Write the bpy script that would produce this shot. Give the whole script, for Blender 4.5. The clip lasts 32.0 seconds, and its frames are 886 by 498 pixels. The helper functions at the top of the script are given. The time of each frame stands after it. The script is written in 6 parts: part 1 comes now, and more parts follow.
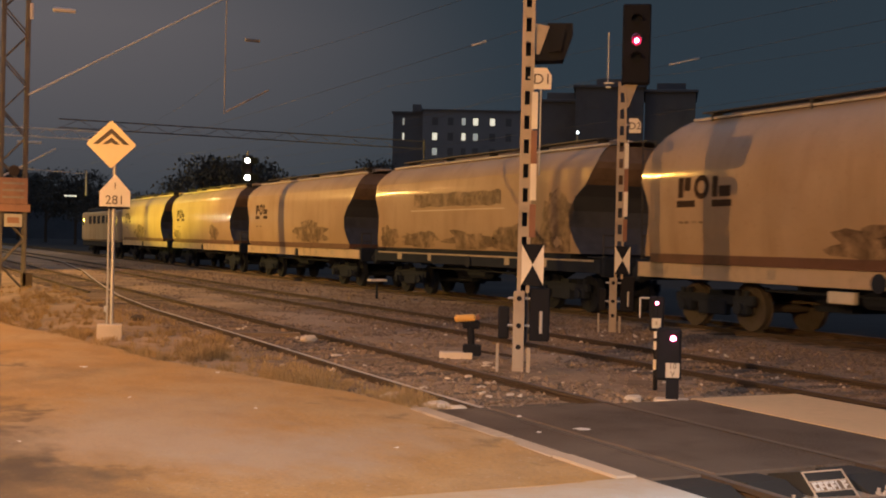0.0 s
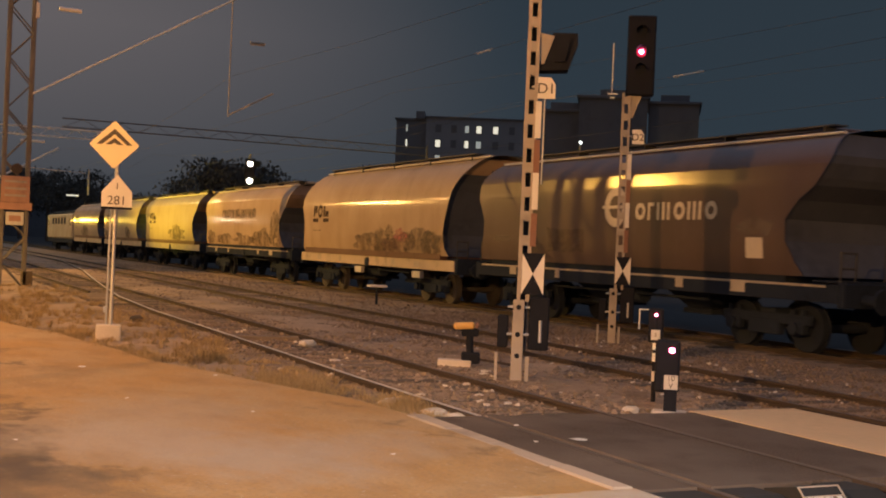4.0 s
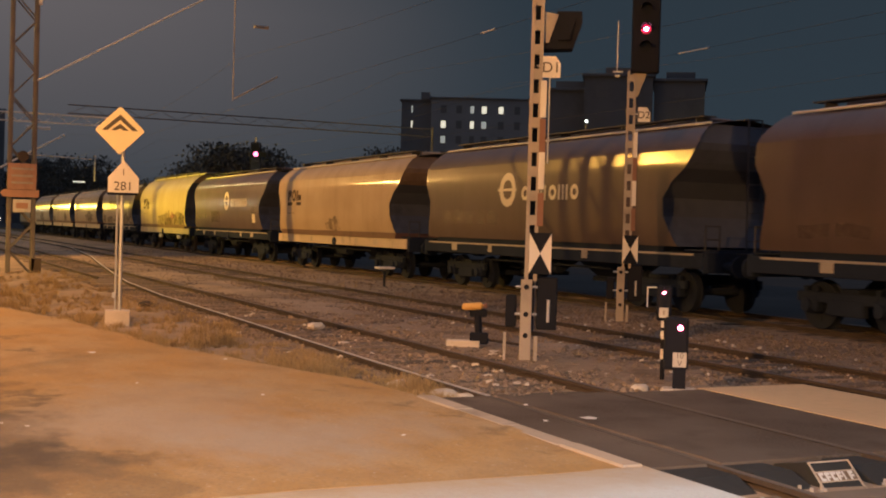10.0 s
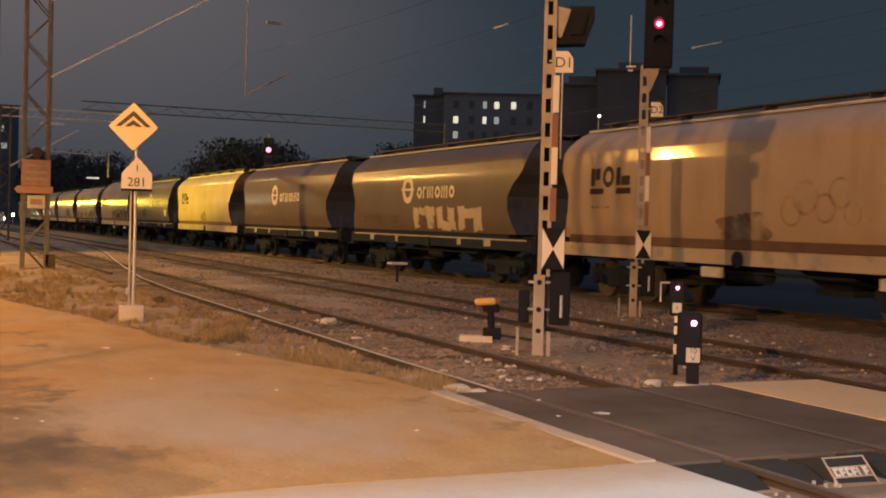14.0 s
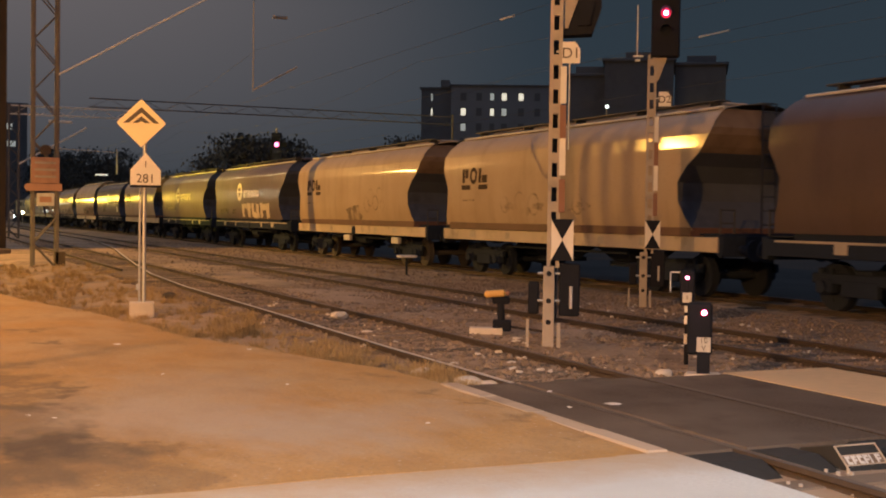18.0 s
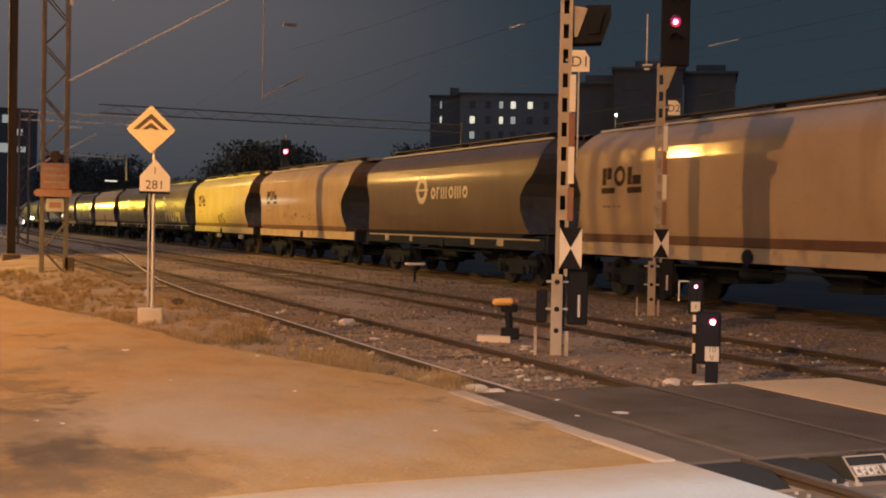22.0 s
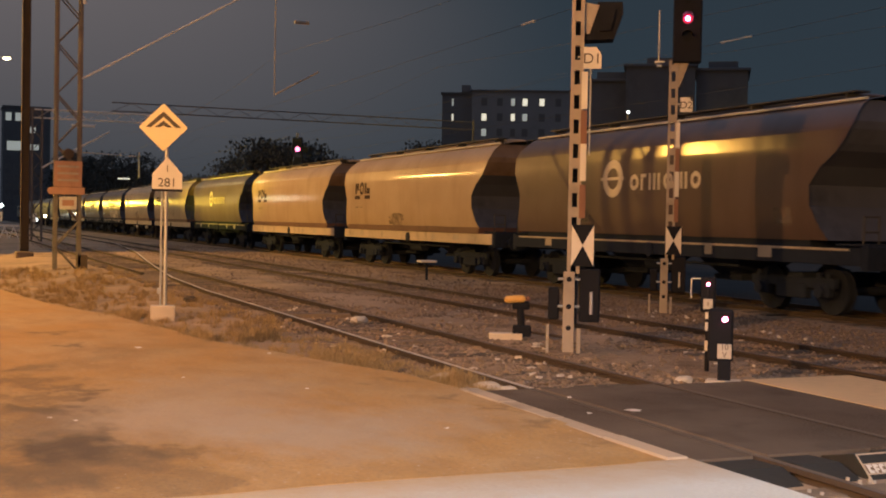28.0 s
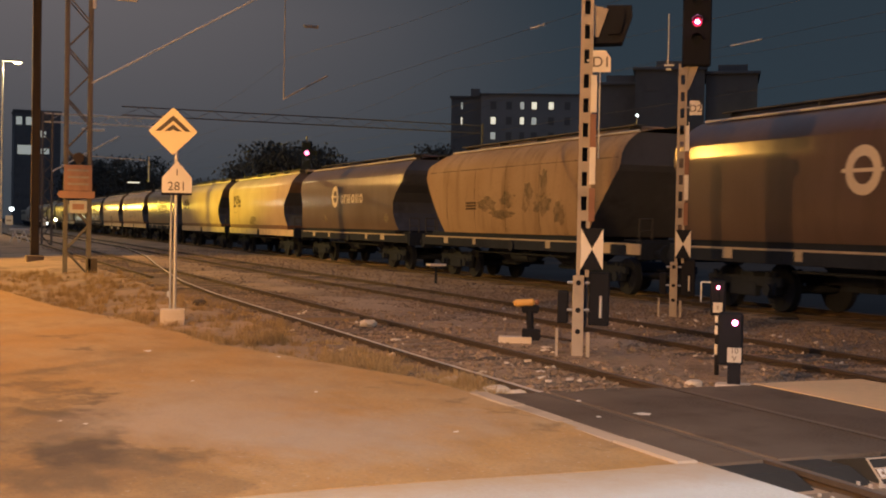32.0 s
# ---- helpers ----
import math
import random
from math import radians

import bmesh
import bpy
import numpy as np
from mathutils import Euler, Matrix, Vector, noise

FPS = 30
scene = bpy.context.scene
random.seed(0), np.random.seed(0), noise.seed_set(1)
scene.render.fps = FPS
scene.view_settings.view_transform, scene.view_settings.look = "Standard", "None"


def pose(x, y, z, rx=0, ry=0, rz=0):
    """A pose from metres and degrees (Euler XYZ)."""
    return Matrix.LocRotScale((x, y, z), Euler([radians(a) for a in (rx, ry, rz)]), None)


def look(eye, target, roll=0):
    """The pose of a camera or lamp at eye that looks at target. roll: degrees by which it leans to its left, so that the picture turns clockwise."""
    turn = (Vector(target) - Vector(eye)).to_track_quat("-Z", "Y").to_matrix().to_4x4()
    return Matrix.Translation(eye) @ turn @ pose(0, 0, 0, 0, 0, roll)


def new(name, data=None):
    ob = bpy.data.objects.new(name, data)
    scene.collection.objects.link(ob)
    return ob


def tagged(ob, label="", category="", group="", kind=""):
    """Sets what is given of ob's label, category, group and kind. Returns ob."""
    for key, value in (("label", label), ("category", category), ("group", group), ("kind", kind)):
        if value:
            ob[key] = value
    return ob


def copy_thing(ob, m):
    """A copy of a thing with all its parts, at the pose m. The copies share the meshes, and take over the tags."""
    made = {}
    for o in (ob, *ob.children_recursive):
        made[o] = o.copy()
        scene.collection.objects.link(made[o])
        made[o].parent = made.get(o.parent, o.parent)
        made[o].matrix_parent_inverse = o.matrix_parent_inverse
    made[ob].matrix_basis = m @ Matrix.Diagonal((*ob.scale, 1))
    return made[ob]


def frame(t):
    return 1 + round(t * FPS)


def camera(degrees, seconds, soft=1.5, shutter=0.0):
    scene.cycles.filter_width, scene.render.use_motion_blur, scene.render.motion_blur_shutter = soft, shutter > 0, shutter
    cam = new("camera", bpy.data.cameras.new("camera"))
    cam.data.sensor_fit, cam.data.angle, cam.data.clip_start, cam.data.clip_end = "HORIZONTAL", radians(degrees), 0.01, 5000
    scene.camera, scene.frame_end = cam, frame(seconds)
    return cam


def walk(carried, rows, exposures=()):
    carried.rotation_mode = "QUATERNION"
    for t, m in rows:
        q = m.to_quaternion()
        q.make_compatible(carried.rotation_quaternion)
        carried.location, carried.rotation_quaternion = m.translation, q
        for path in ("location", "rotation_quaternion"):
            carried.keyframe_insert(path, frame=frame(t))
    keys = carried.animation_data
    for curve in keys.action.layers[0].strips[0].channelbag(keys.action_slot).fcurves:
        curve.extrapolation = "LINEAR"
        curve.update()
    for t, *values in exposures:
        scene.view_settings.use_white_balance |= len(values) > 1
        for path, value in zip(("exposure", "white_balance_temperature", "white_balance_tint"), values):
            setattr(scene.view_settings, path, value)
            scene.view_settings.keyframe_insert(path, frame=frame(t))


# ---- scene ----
# ---- camera: held by hand at one spot, slowly turning to its left ----
cam = camera(40.94, 32.0, soft=1.95, shutter=0.42)
EYE = (0.0, 0.0, 1.66)


def turned(yaw, pitch, roll):
    a, p = radians(yaw), radians(pitch)
    ahead = Vector((-math.sin(a) * math.cos(p), math.cos(a) * math.cos(p), math.sin(p)))
    return look(EYE, Vector(EYE) + 10 * ahead, roll)


walk(cam, [
    (0, turned(64.578, -0.331, 1.285)),
    (0.5, turned(64.531, -0.226, 1.247)),
    (1, turned(64.433, -0.086, 1.658)),
    (1.5, turned(64.362, -0.074, 2.046)),
    (2, turned(64.442, 0.003, 2.352)),
    (2.5, turned(64.519, 0.048, 2.516)),
    (3, turned(64.566, 0.094, 2.532)),
    (3.5, turned(64.619, 0.112, 2.598)),
    (5.5, turned(64.751, -0.753, 1.581)),
    (6, turned(64.805, -0.929, 1.405)),
    (6.5, turned(64.714, -1.085, 1.352)),
    (7, turned(64.687, -1.109, 1.373)),
    (7.5, turned(64.699, -1.071, 1.358)),
    (8, turned(64.693, -1.053, 1.419)),
    (8.5, turned(64.764, -1.037, 1.442)),
    (9, turned(64.809, -0.988, 1.510)),
    (9.5, turned(64.872, -0.954, 1.558)),
    (10, turned(64.935, -0.916, 1.636)),
    (10.5, turned(65.041, -0.915, 1.654)),
    (11, turned(65.079, -0.866, 1.693)),
    (11.5, turned(65.069, -0.768, 1.750)),
    (12, turned(65.206, -0.749, 1.791)),
    (12.5, turned(65.287, -0.859, 1.778)),
    (13, turned(65.396, -0.978, 1.687)),
    (13.5, turned(65.491, -1.054, 1.525)),
    (14, turned(65.546, -1.154, 1.540)),
    (14.5, turned(65.604, -1.263, 1.413)),
    (16.5, turned(65.897, -1.534, 0.895)),
    (17, turned(65.931, -1.533, 0.828)),
    (17.5, turned(65.958, -1.525, 0.840)),
    (18, turned(65.977, -1.524, 0.830)),
    (18.5, turned(65.973, -1.531, 0.843)),
    (19, turned(66.023, -1.501, 0.914)),
    (19.5, turned(66.082, -1.464, 0.957)),
    (20, turned(66.143, -1.392, 0.985)),
    (20.5, turned(66.201, -1.313, 1.015)),
    (21, turned(66.285, -1.225, 1.079)),
    (21.5, turned(66.357, -1.213, 1.093)),
    (22, turned(66.383, -1.159, 1.128)),
    (22.5, turned(66.448, -1.105, 1.153)),
    (23, turned(66.438, -1.027, 1.212)),
    (23.5, turned(66.446, -1.047, 1.159)),
    (24, turned(66.376, -1.011, 1.173)),
    (24.5, turned(66.481, -1.050, 1.127)),
    (25, turned(66.498, -1.075, 1.168)),
    (25.5, turned(66.607, -1.299, 0.929)),
    (27.5, turned(66.905, -1.289, 1.038)),
    (28, turned(66.953, -1.296, 1.075)),
    (28.5, turned(66.964, -1.284, 1.075)),
    (29, turned(66.973, -1.253, 1.151)),
    (29.5, turned(66.980, -1.237, 1.069)),
    (30, turned(67.067, -1.201, 1.037)),
    (30.5, turned(67.150, -1.148, 1.037)),
    (31, turned(67.229, -1.087, 1.051)),
    (31.5, turned(67.279, -1.108, 1.054)),
    (32, turned(67.400, -1.133, 1.044)),
], exposures=[(0.0, 0.12), (32.0, 0.12)])

# ---- world: late dusk ----
world = bpy.data.worlds.new("dusk")
scene.world = world
world.use_nodes = True
wn, wl = world.node_tree.nodes, world.node_tree.links
wn.clear()
w_out, w_bg = wn.new("ShaderNodeOutputWorld"), wn.new("ShaderNodeBackground")
w_co, w_sep = wn.new("ShaderNodeTexCoord"), wn.new("ShaderNodeSeparateXYZ")
w_ramp, w_side, w_mix = wn.new("ShaderNodeValToRGB"), wn.new("ShaderNodeMapRange"), wn.new("ShaderNodeMix")
w_ramp.color_ramp.elements[0].position, w_ramp.color_ramp.elements[0].color = 0.0, (0.025, 0.037, 0.049, 1)
w_ramp.color_ramp.elements[1].position, w_ramp.color_ramp.elements[1].color = 0.7, (0.160, 0.200, 0.295, 1)
w_mid = w_ramp.color_ramp.elements.new(0.28)
w_mid.color = (0.0230, 0.0345, 0.0465, 1)
# the town's glow stands over the far end of the line
w_mix.data_type = "RGBA"
w_mix.inputs["B"].default_value = (0.132, 0.116, 0.120, 1)
w_side.inputs["From Min"].default_value, w_side.inputs["From Max"].default_value = -0.85, -1.03
w_side.interpolation_type = "SMOOTHSTEP"
wl.new(w_sep.outputs["X"], w_side.inputs[0])
w_high, w_mul = wn.new("ShaderNodeMapRange"), wn.new("ShaderNodeMath")
w_mul.operation = "MULTIPLY"
w_high.inputs["From Min"].default_value, w_high.inputs["From Max"].default_value, w_high.inputs["To Min"].default_value = 0.02, 0.17, 0.2
wl.new(w_sep.outputs["Z"], w_high.inputs[0])
wl.new(w_side.outputs[0], w_mul.inputs[0])
wl.new(w_high.outputs[0], w_mul.inputs[1])
wl.new(w_mul.outputs[0], w_mix.inputs["Factor"])
wl.new(w_ramp.outputs[0], w_mix.inputs["A"])
w_bg.inputs["Strength"].default_value = 1.0
wl.new(w_co.outputs["Generated"], w_sep.inputs[0])
wl.new(w_sep.outputs["Z"], w_ramp.inputs[0])
wl.new(w_mix.outputs["Result"], w_bg.inputs["Color"])
wl.new(w_bg.outputs[0], w_out.inputs[0])

# ---- lamps of the yard road: head places, colour, watts ----
SODIUM = (1.0, 0.46, 0.13)
YELLOW = (1.0, 0.67, 0.035)
PALE = (1.0, 0.88, 0.66)
LAMPS = (
    (3.6, -18.0, 7.8, SODIUM, 24000, 0),
    (8.2, -6.6, 7.0, SODIUM, 2300, 0),
    (-6.0, -6.5, 8.0, SODIUM, 450, 128),
    (-18.0, -2.4, 8.4, SODIUM, 2350, 138),
    (-33.0, -4.5, 8.6, (1.0, 0.49, 0.08), 5700, 136),
    (-56.5, -8.0, 12.5, (1.0, 0.50, 0.09), 25000, -76),
    (-112.0, -14.0, 12.5, (1.0, 0.52, 0.13), 13000, 0),
    (-145.0, -9.0, 4.6, PALE, 350, 0),
    (-72.0, -3.0, 10.0, SODIUM, 500, 0),
    (-120.0, 5.83, 16.4, (1.0, 0.74, 0.34), 2400, 0),
)
# some have a cut-off hood (the last number is its opening in degrees, negative where the lamp is turned to the tracks)
for lx, ly, lz, colour, watts, hood in LAMPS:
    data = bpy.data.lights.new("street_light", "SPOT" if hood else "POINT")
    data.shadow_soft_size, data.color, data.energy = 0.09, colour, watts
    at = pose(lx, ly, lz - 0.22)
    if hood:
        data.spot_size, data.spot_blend = radians(abs(hood)), 0.35
    if hood < 0:
        data.spot_blend = 0.5
        at = look((lx, ly, lz - 0.22), (lx + 10, ly + 23, 2.0))
    new("street_light", data).matrix_world = at
# a yellow floodlight turned on the main track further down the line
FLOOD = (-71.0, -9.0, 2.3)
data = bpy.data.lights.new("flood_light", "SPOT")
data.shadow_soft_size, data.color, data.energy, data.spot_size, data.spot_blend = 0.2, YELLOW, 52000, radians(64), 0.7
# its shutters leave a low, wide beam
new("flood_light", data).matrix_world = look(FLOOD, (-70.5, 15.2, 4.3)) @ Matrix.Diagonal((1.0, 0.26, 1.0, 1.0))
# a second one stands at the yard's far end and shines along the train
FAR_FLOOD = (-285.0, -9.0, 5.5)
data = bpy.data.lights.new("flood_light", "SPOT")
data.shadow_soft_size, data.color, data.energy, data.spot_size, data.spot_blend = 0.6, (1.0, 0.62, 0.06), 26000, radians(30), 0.8
new("flood_light", data).matrix_world = look(FAR_FLOOD, (-112.0, 15.2, 3.2))
# the white lamp of the paved forecourt, shining down
YARD_LAMP = (1.5, 2.0, 4.6)
data = bpy.data.lights.new("forecourt_light", "SPOT")
data.shadow_soft_size, data.color, data.energy, data.spot_size, data.spot_blend = 0.15, (0.98, 0.96, 1.0), 3450, radians(62), 0.8
new("forecourt_light", data).matrix_world = look(YARD_LAMP, (-4.9, 3.2, 0.0))

# ---- materials ----


def material(name, base, rough=0.7, metal=0.0, vary=0.25, grain=6.0, big=0.6, bump=0.15, dark=None, spots=0.0, island=False, spec=0.5, per_object=0.0):
    m = bpy.data.materials.new(name)
    m.use_nodes = True
    n, l = m.node_tree.nodes, m.node_tree.links
    b = n["Principled BSDF"]
    b.inputs["Roughness"].default_value, b.inputs["Metallic"].default_value = rough, metal
    b.inputs["Specular IOR Level"].default_value = spec
    co = n.new("ShaderNodeTexCoord")
    fine, wide = n.new("ShaderNodeTexNoise"), n.new("ShaderNodeTexNoise")
    fine.inputs["Scale"].default_value, fine.inputs["Detail"].default_value = grain, 6
    wide.inputs["Scale"].default_value, wide.inputs["Detail"].default_value = big, 4
    l.new(co.outputs["Object"], fine.inputs["Vector"]), l.new(co.outputs["Object"], wide.inputs["Vector"])
    mix1, mix2 = n.new("ShaderNodeMix"), n.new("ShaderNodeMix")
    mix1.data_type = mix2.data_type = "RGBA"
    dark = dark or tuple(c * (1 - vary) for c in base)
    light = tuple(min(1, c * (1 + vary * 0.6)) for c in base)
    mix1.inputs["A"].default_value, mix1.inputs["B"].default_value = (*dark, 1), (*light, 1)
    mix2.inputs["B"].default_value = (*base, 1)
    r1, r2 = n.new("ShaderNodeMapRange"), n.new("ShaderNodeMapRange")
    for r in (r1, r2):
        r.inputs["From Min"].default_value, r.inputs["From Max"].default_value = 0.32, 0.68
    l.new(fine.outputs["Fac"], r1.inputs[0]), l.new(wide.outputs["Fac"], r2.inputs[0])
    l.new(r2.outputs[0], mix1.inputs["Factor"])
    l.new(mix1.outputs["Result"], mix2.inputs["A"])
    l.new(r1.outputs[0], mix2.inputs["Factor"])
    colour = mix2.outputs["Result"]
    if island or per_object:
        hsv = n.new("ShaderNodeHueSaturation")
        rr = n.new("ShaderNodeMapRange")
        amount = per_object or 0.35
        rr.inputs["To Min"].default_value, rr.inputs["To Max"].default_value = 1 - amount, 1 + amount
        if island:
            geo = n.new("ShaderNodeNewGeometry")
            l.new(geo.outputs["Random Per Island"], rr.inputs[0])
        else:
            info = n.new("ShaderNodeObjectInfo")
            l.new(info.outputs["Random"], rr.inputs[0])
        l.new(rr.outputs[0], hsv.inputs["Value"]), l.new(colour, hsv.inputs["Color"])
        colour = hsv.outputs["Color"]
    if spots:
        sp = n.new("ShaderNodeTexNoise")
        sp.inputs["Scale"].default_value, sp.inputs["Detail"].default_value = big * 2.3, 8
        l.new(co.outputs["Object"], sp.inputs["Vector"])
        rs = n.new("ShaderNodeMapRange")
        rs.inputs["From Min"].default_value, rs.inputs["From Max"].default_value = 0.56, 0.72
        rs.inputs["To Max"].default_value = spots
        l.new(sp.outputs["Fac"], rs.inputs[0])
        mx = n.new("ShaderNodeMix")
        mx.data_type = "RGBA"
        mx.inputs["B"].default_value = (*[c * 0.3 for c in base], 1)
        l.new(rs.outputs[0], mx.inputs["Factor"]), l.new(colour, mx.inputs["A"])
        colour = mx.outputs["Result"]
    l.new(colour, b.inputs["Base Color"])
    if bump:
        bp = n.new("ShaderNodeBump")
        bp.inputs["Strength"].default_value, bp.inputs["Distance"].default_value = bump, 0.02
        l.new(fine.outputs["Fac"], bp.inputs["Height"]), l.new(bp.outputs[0], b.inputs["Normal"])
    return m


def glowing(name, colour, strength):
    m = bpy.data.materials.new(name)
    m.use_nodes = True
    b = m.node_tree.nodes["Principled BSDF"]
    b.inputs["Base Color"].default_value = (*[min(1, c) for c in colour], 1)
    b.inputs["Emission Color"].default_value = (*colour, 1)
    b.inputs["Emission Strength"].default_value = strength
    return m


def wagon_paint(name, base, rough, dirt):
    """Gloss paint with rain streaks, dust towards one scale and rust spots."""
    m = bpy.data.materials.new(name)
    m.use_nodes = True
    n, l = m.node_tree.nodes, m.node_tree.links
    b = n["Principled BSDF"]
    co, info, add = n.new("ShaderNodeTexCoord"), n.new("ShaderNodeObjectInfo"), n.new("ShaderNodeVectorMath")
    mul = n.new("ShaderNodeMath")
    mul.operation, mul.inputs[1].default_value = "MULTIPLY", 37.0
    l.new(info.outputs["Random"], mul.inputs[0])
    l.new(co.outputs["Object"], add.inputs[0]), l.new(mul.outputs[0], add.inputs[1])
    stretch = n.new("ShaderNodeMapping")
    stretch.inputs["Scale"].default_value = (1.3, 1.0, 0.25)
    l.new(add.outputs[0], stretch.inputs["Vector"])
    streak, wide, fine = n.new("ShaderNodeTexNoise"), n.new("ShaderNodeTexNoise"), n.new("ShaderNodeTexNoise")
    streak.inputs["Scale"].default_value, streak.inputs["Detail"].default_value = 1.6, 7
    wide.inputs["Scale"].default_value, wide.inputs["Detail"].default_value = 0.55, 5
    fine.inputs["Scale"].default_value, fine.inputs["Detail"].default_value = 14, 6
    l.new(stretch.outputs[0], streak.inputs["Vector"])
    l.new(add.outputs[0], wide.inputs["Vector"]), l.new(add.outputs[0], fine.inputs["Vector"])
    last = None
    for tex, lo, hi, amount, tone in ((wide, 0.38, 0.66, 0.45, 0.72), (streak, 0.50, 0.78, dirt, 0.50), (fine, 0.60, 0.74, dirt * 0.6, 0.35)):
        r, mx = n.new("ShaderNodeMapRange"), n.new("ShaderNodeMix")
        mx.data_type = "RGBA"
        r.inputs["From Min"].default_value, r.inputs["From Max"].default_value, r.inputs["To Max"].default_value = lo, hi, amount
        l.new(tex.outputs["Fac"], r.inputs[0]), l.new(r.outputs[0], mx.inputs["Factor"])
        mx.inputs["B"].default_value = (base[0] * tone, base[1] * tone * 0.92, base[2] * tone * 0.8, 1)
        if last:
            l.new(last, mx.inputs["A"])
        else:
            mx.inputs["A"].default_value = (*base, 1)
        last = mx.outputs["Result"]
    l.new(last, b.inputs["Base Color"])
    rr = n.new("ShaderNodeMapRange")
    rr.inputs["To Min"].default_value, rr.inputs["To Max"].default_value = rough * 1.1, rough * 1.5
    l.new(wide.outputs["Fac"], rr.inputs[0]), l.new(rr.outputs[0], b.inputs["Roughness"])
    b.inputs["Specular IOR Level"].default_value = 0.10 if base[0] > 0.2 else 0.2
    b.inputs["Coat Weight"].default_value, b.inputs["Coat Roughness"].default_value = (0.62 if base[0] > 0.2 else 0.6) * (rough < 0.5), 0.11 if base[0] > 0.2 else 0.17
    bp = n.new("ShaderNodeBump")
    bp.inputs["Strength"].default_value, bp.inputs["Distance"].default_value = 0.10, 0.03
    l.new(wide.outputs["Fac"], bp.inputs["Height"])
    # the side plates are slightly buckled along the wagon
    plates, tall, bp2 = n.new("ShaderNodeTexNoise"), n.new("ShaderNodeMapping"), n.new("ShaderNodeBump")
    tall.inputs["Scale"].default_value = (1.0, 0.3, 0.10)
    plates.inputs["Scale"].default_value, plates.inputs["Detail"].default_value = 1.2, 0.8
    bp2.inputs["Strength"].default_value, bp2.inputs["Distance"].default_value = 0.09, 0.12
    l.new(add.outputs[0], tall.inputs["Vector"]), l.new(tall.outputs[0], plates.inputs["Vector"])
    l.new(plates.outputs["Fac"], bp2.inputs["Height"]), l.new(bp.outputs[0], bp2.inputs["Normal"])
    l.new(bp2.outputs[0], b.inputs["Normal"]), l.new(bp2.outputs[0], b.inputs["Coat Normal"])
    return m



def sprayed(name, base, thin=0.34, thick=0.66, most=0.78):
    """Spray paint that thins out unevenly, so that the ground coat shows through."""
    m = material(name, base, 0.65, vary=0.35, grain=3.0, big=1.2, bump=0.0)
    n, l = m.node_tree.nodes, m.node_tree.links
    co, t, r = n.new("ShaderNodeTexCoord"), n.new("ShaderNodeTexNoise"), n.new("ShaderNodeMapRange")
    t.inputs["Scale"].default_value, t.inputs["Detail"].default_value, t.inputs["Roughness"].default_value = 2.4, 8, 0.65
    r.inputs["From Min"].default_value, r.inputs["From Max"].default_value, r.inputs["To Max"].default_value = thin, thick, most
    l.new(co.outputs["Object"], t.inputs["Vector"])
    l.new(t.outputs["Fac"], r.inputs[0])
    l.new(r.outputs[0], n["Principled BSDF"].inputs["Alpha"])
    return m


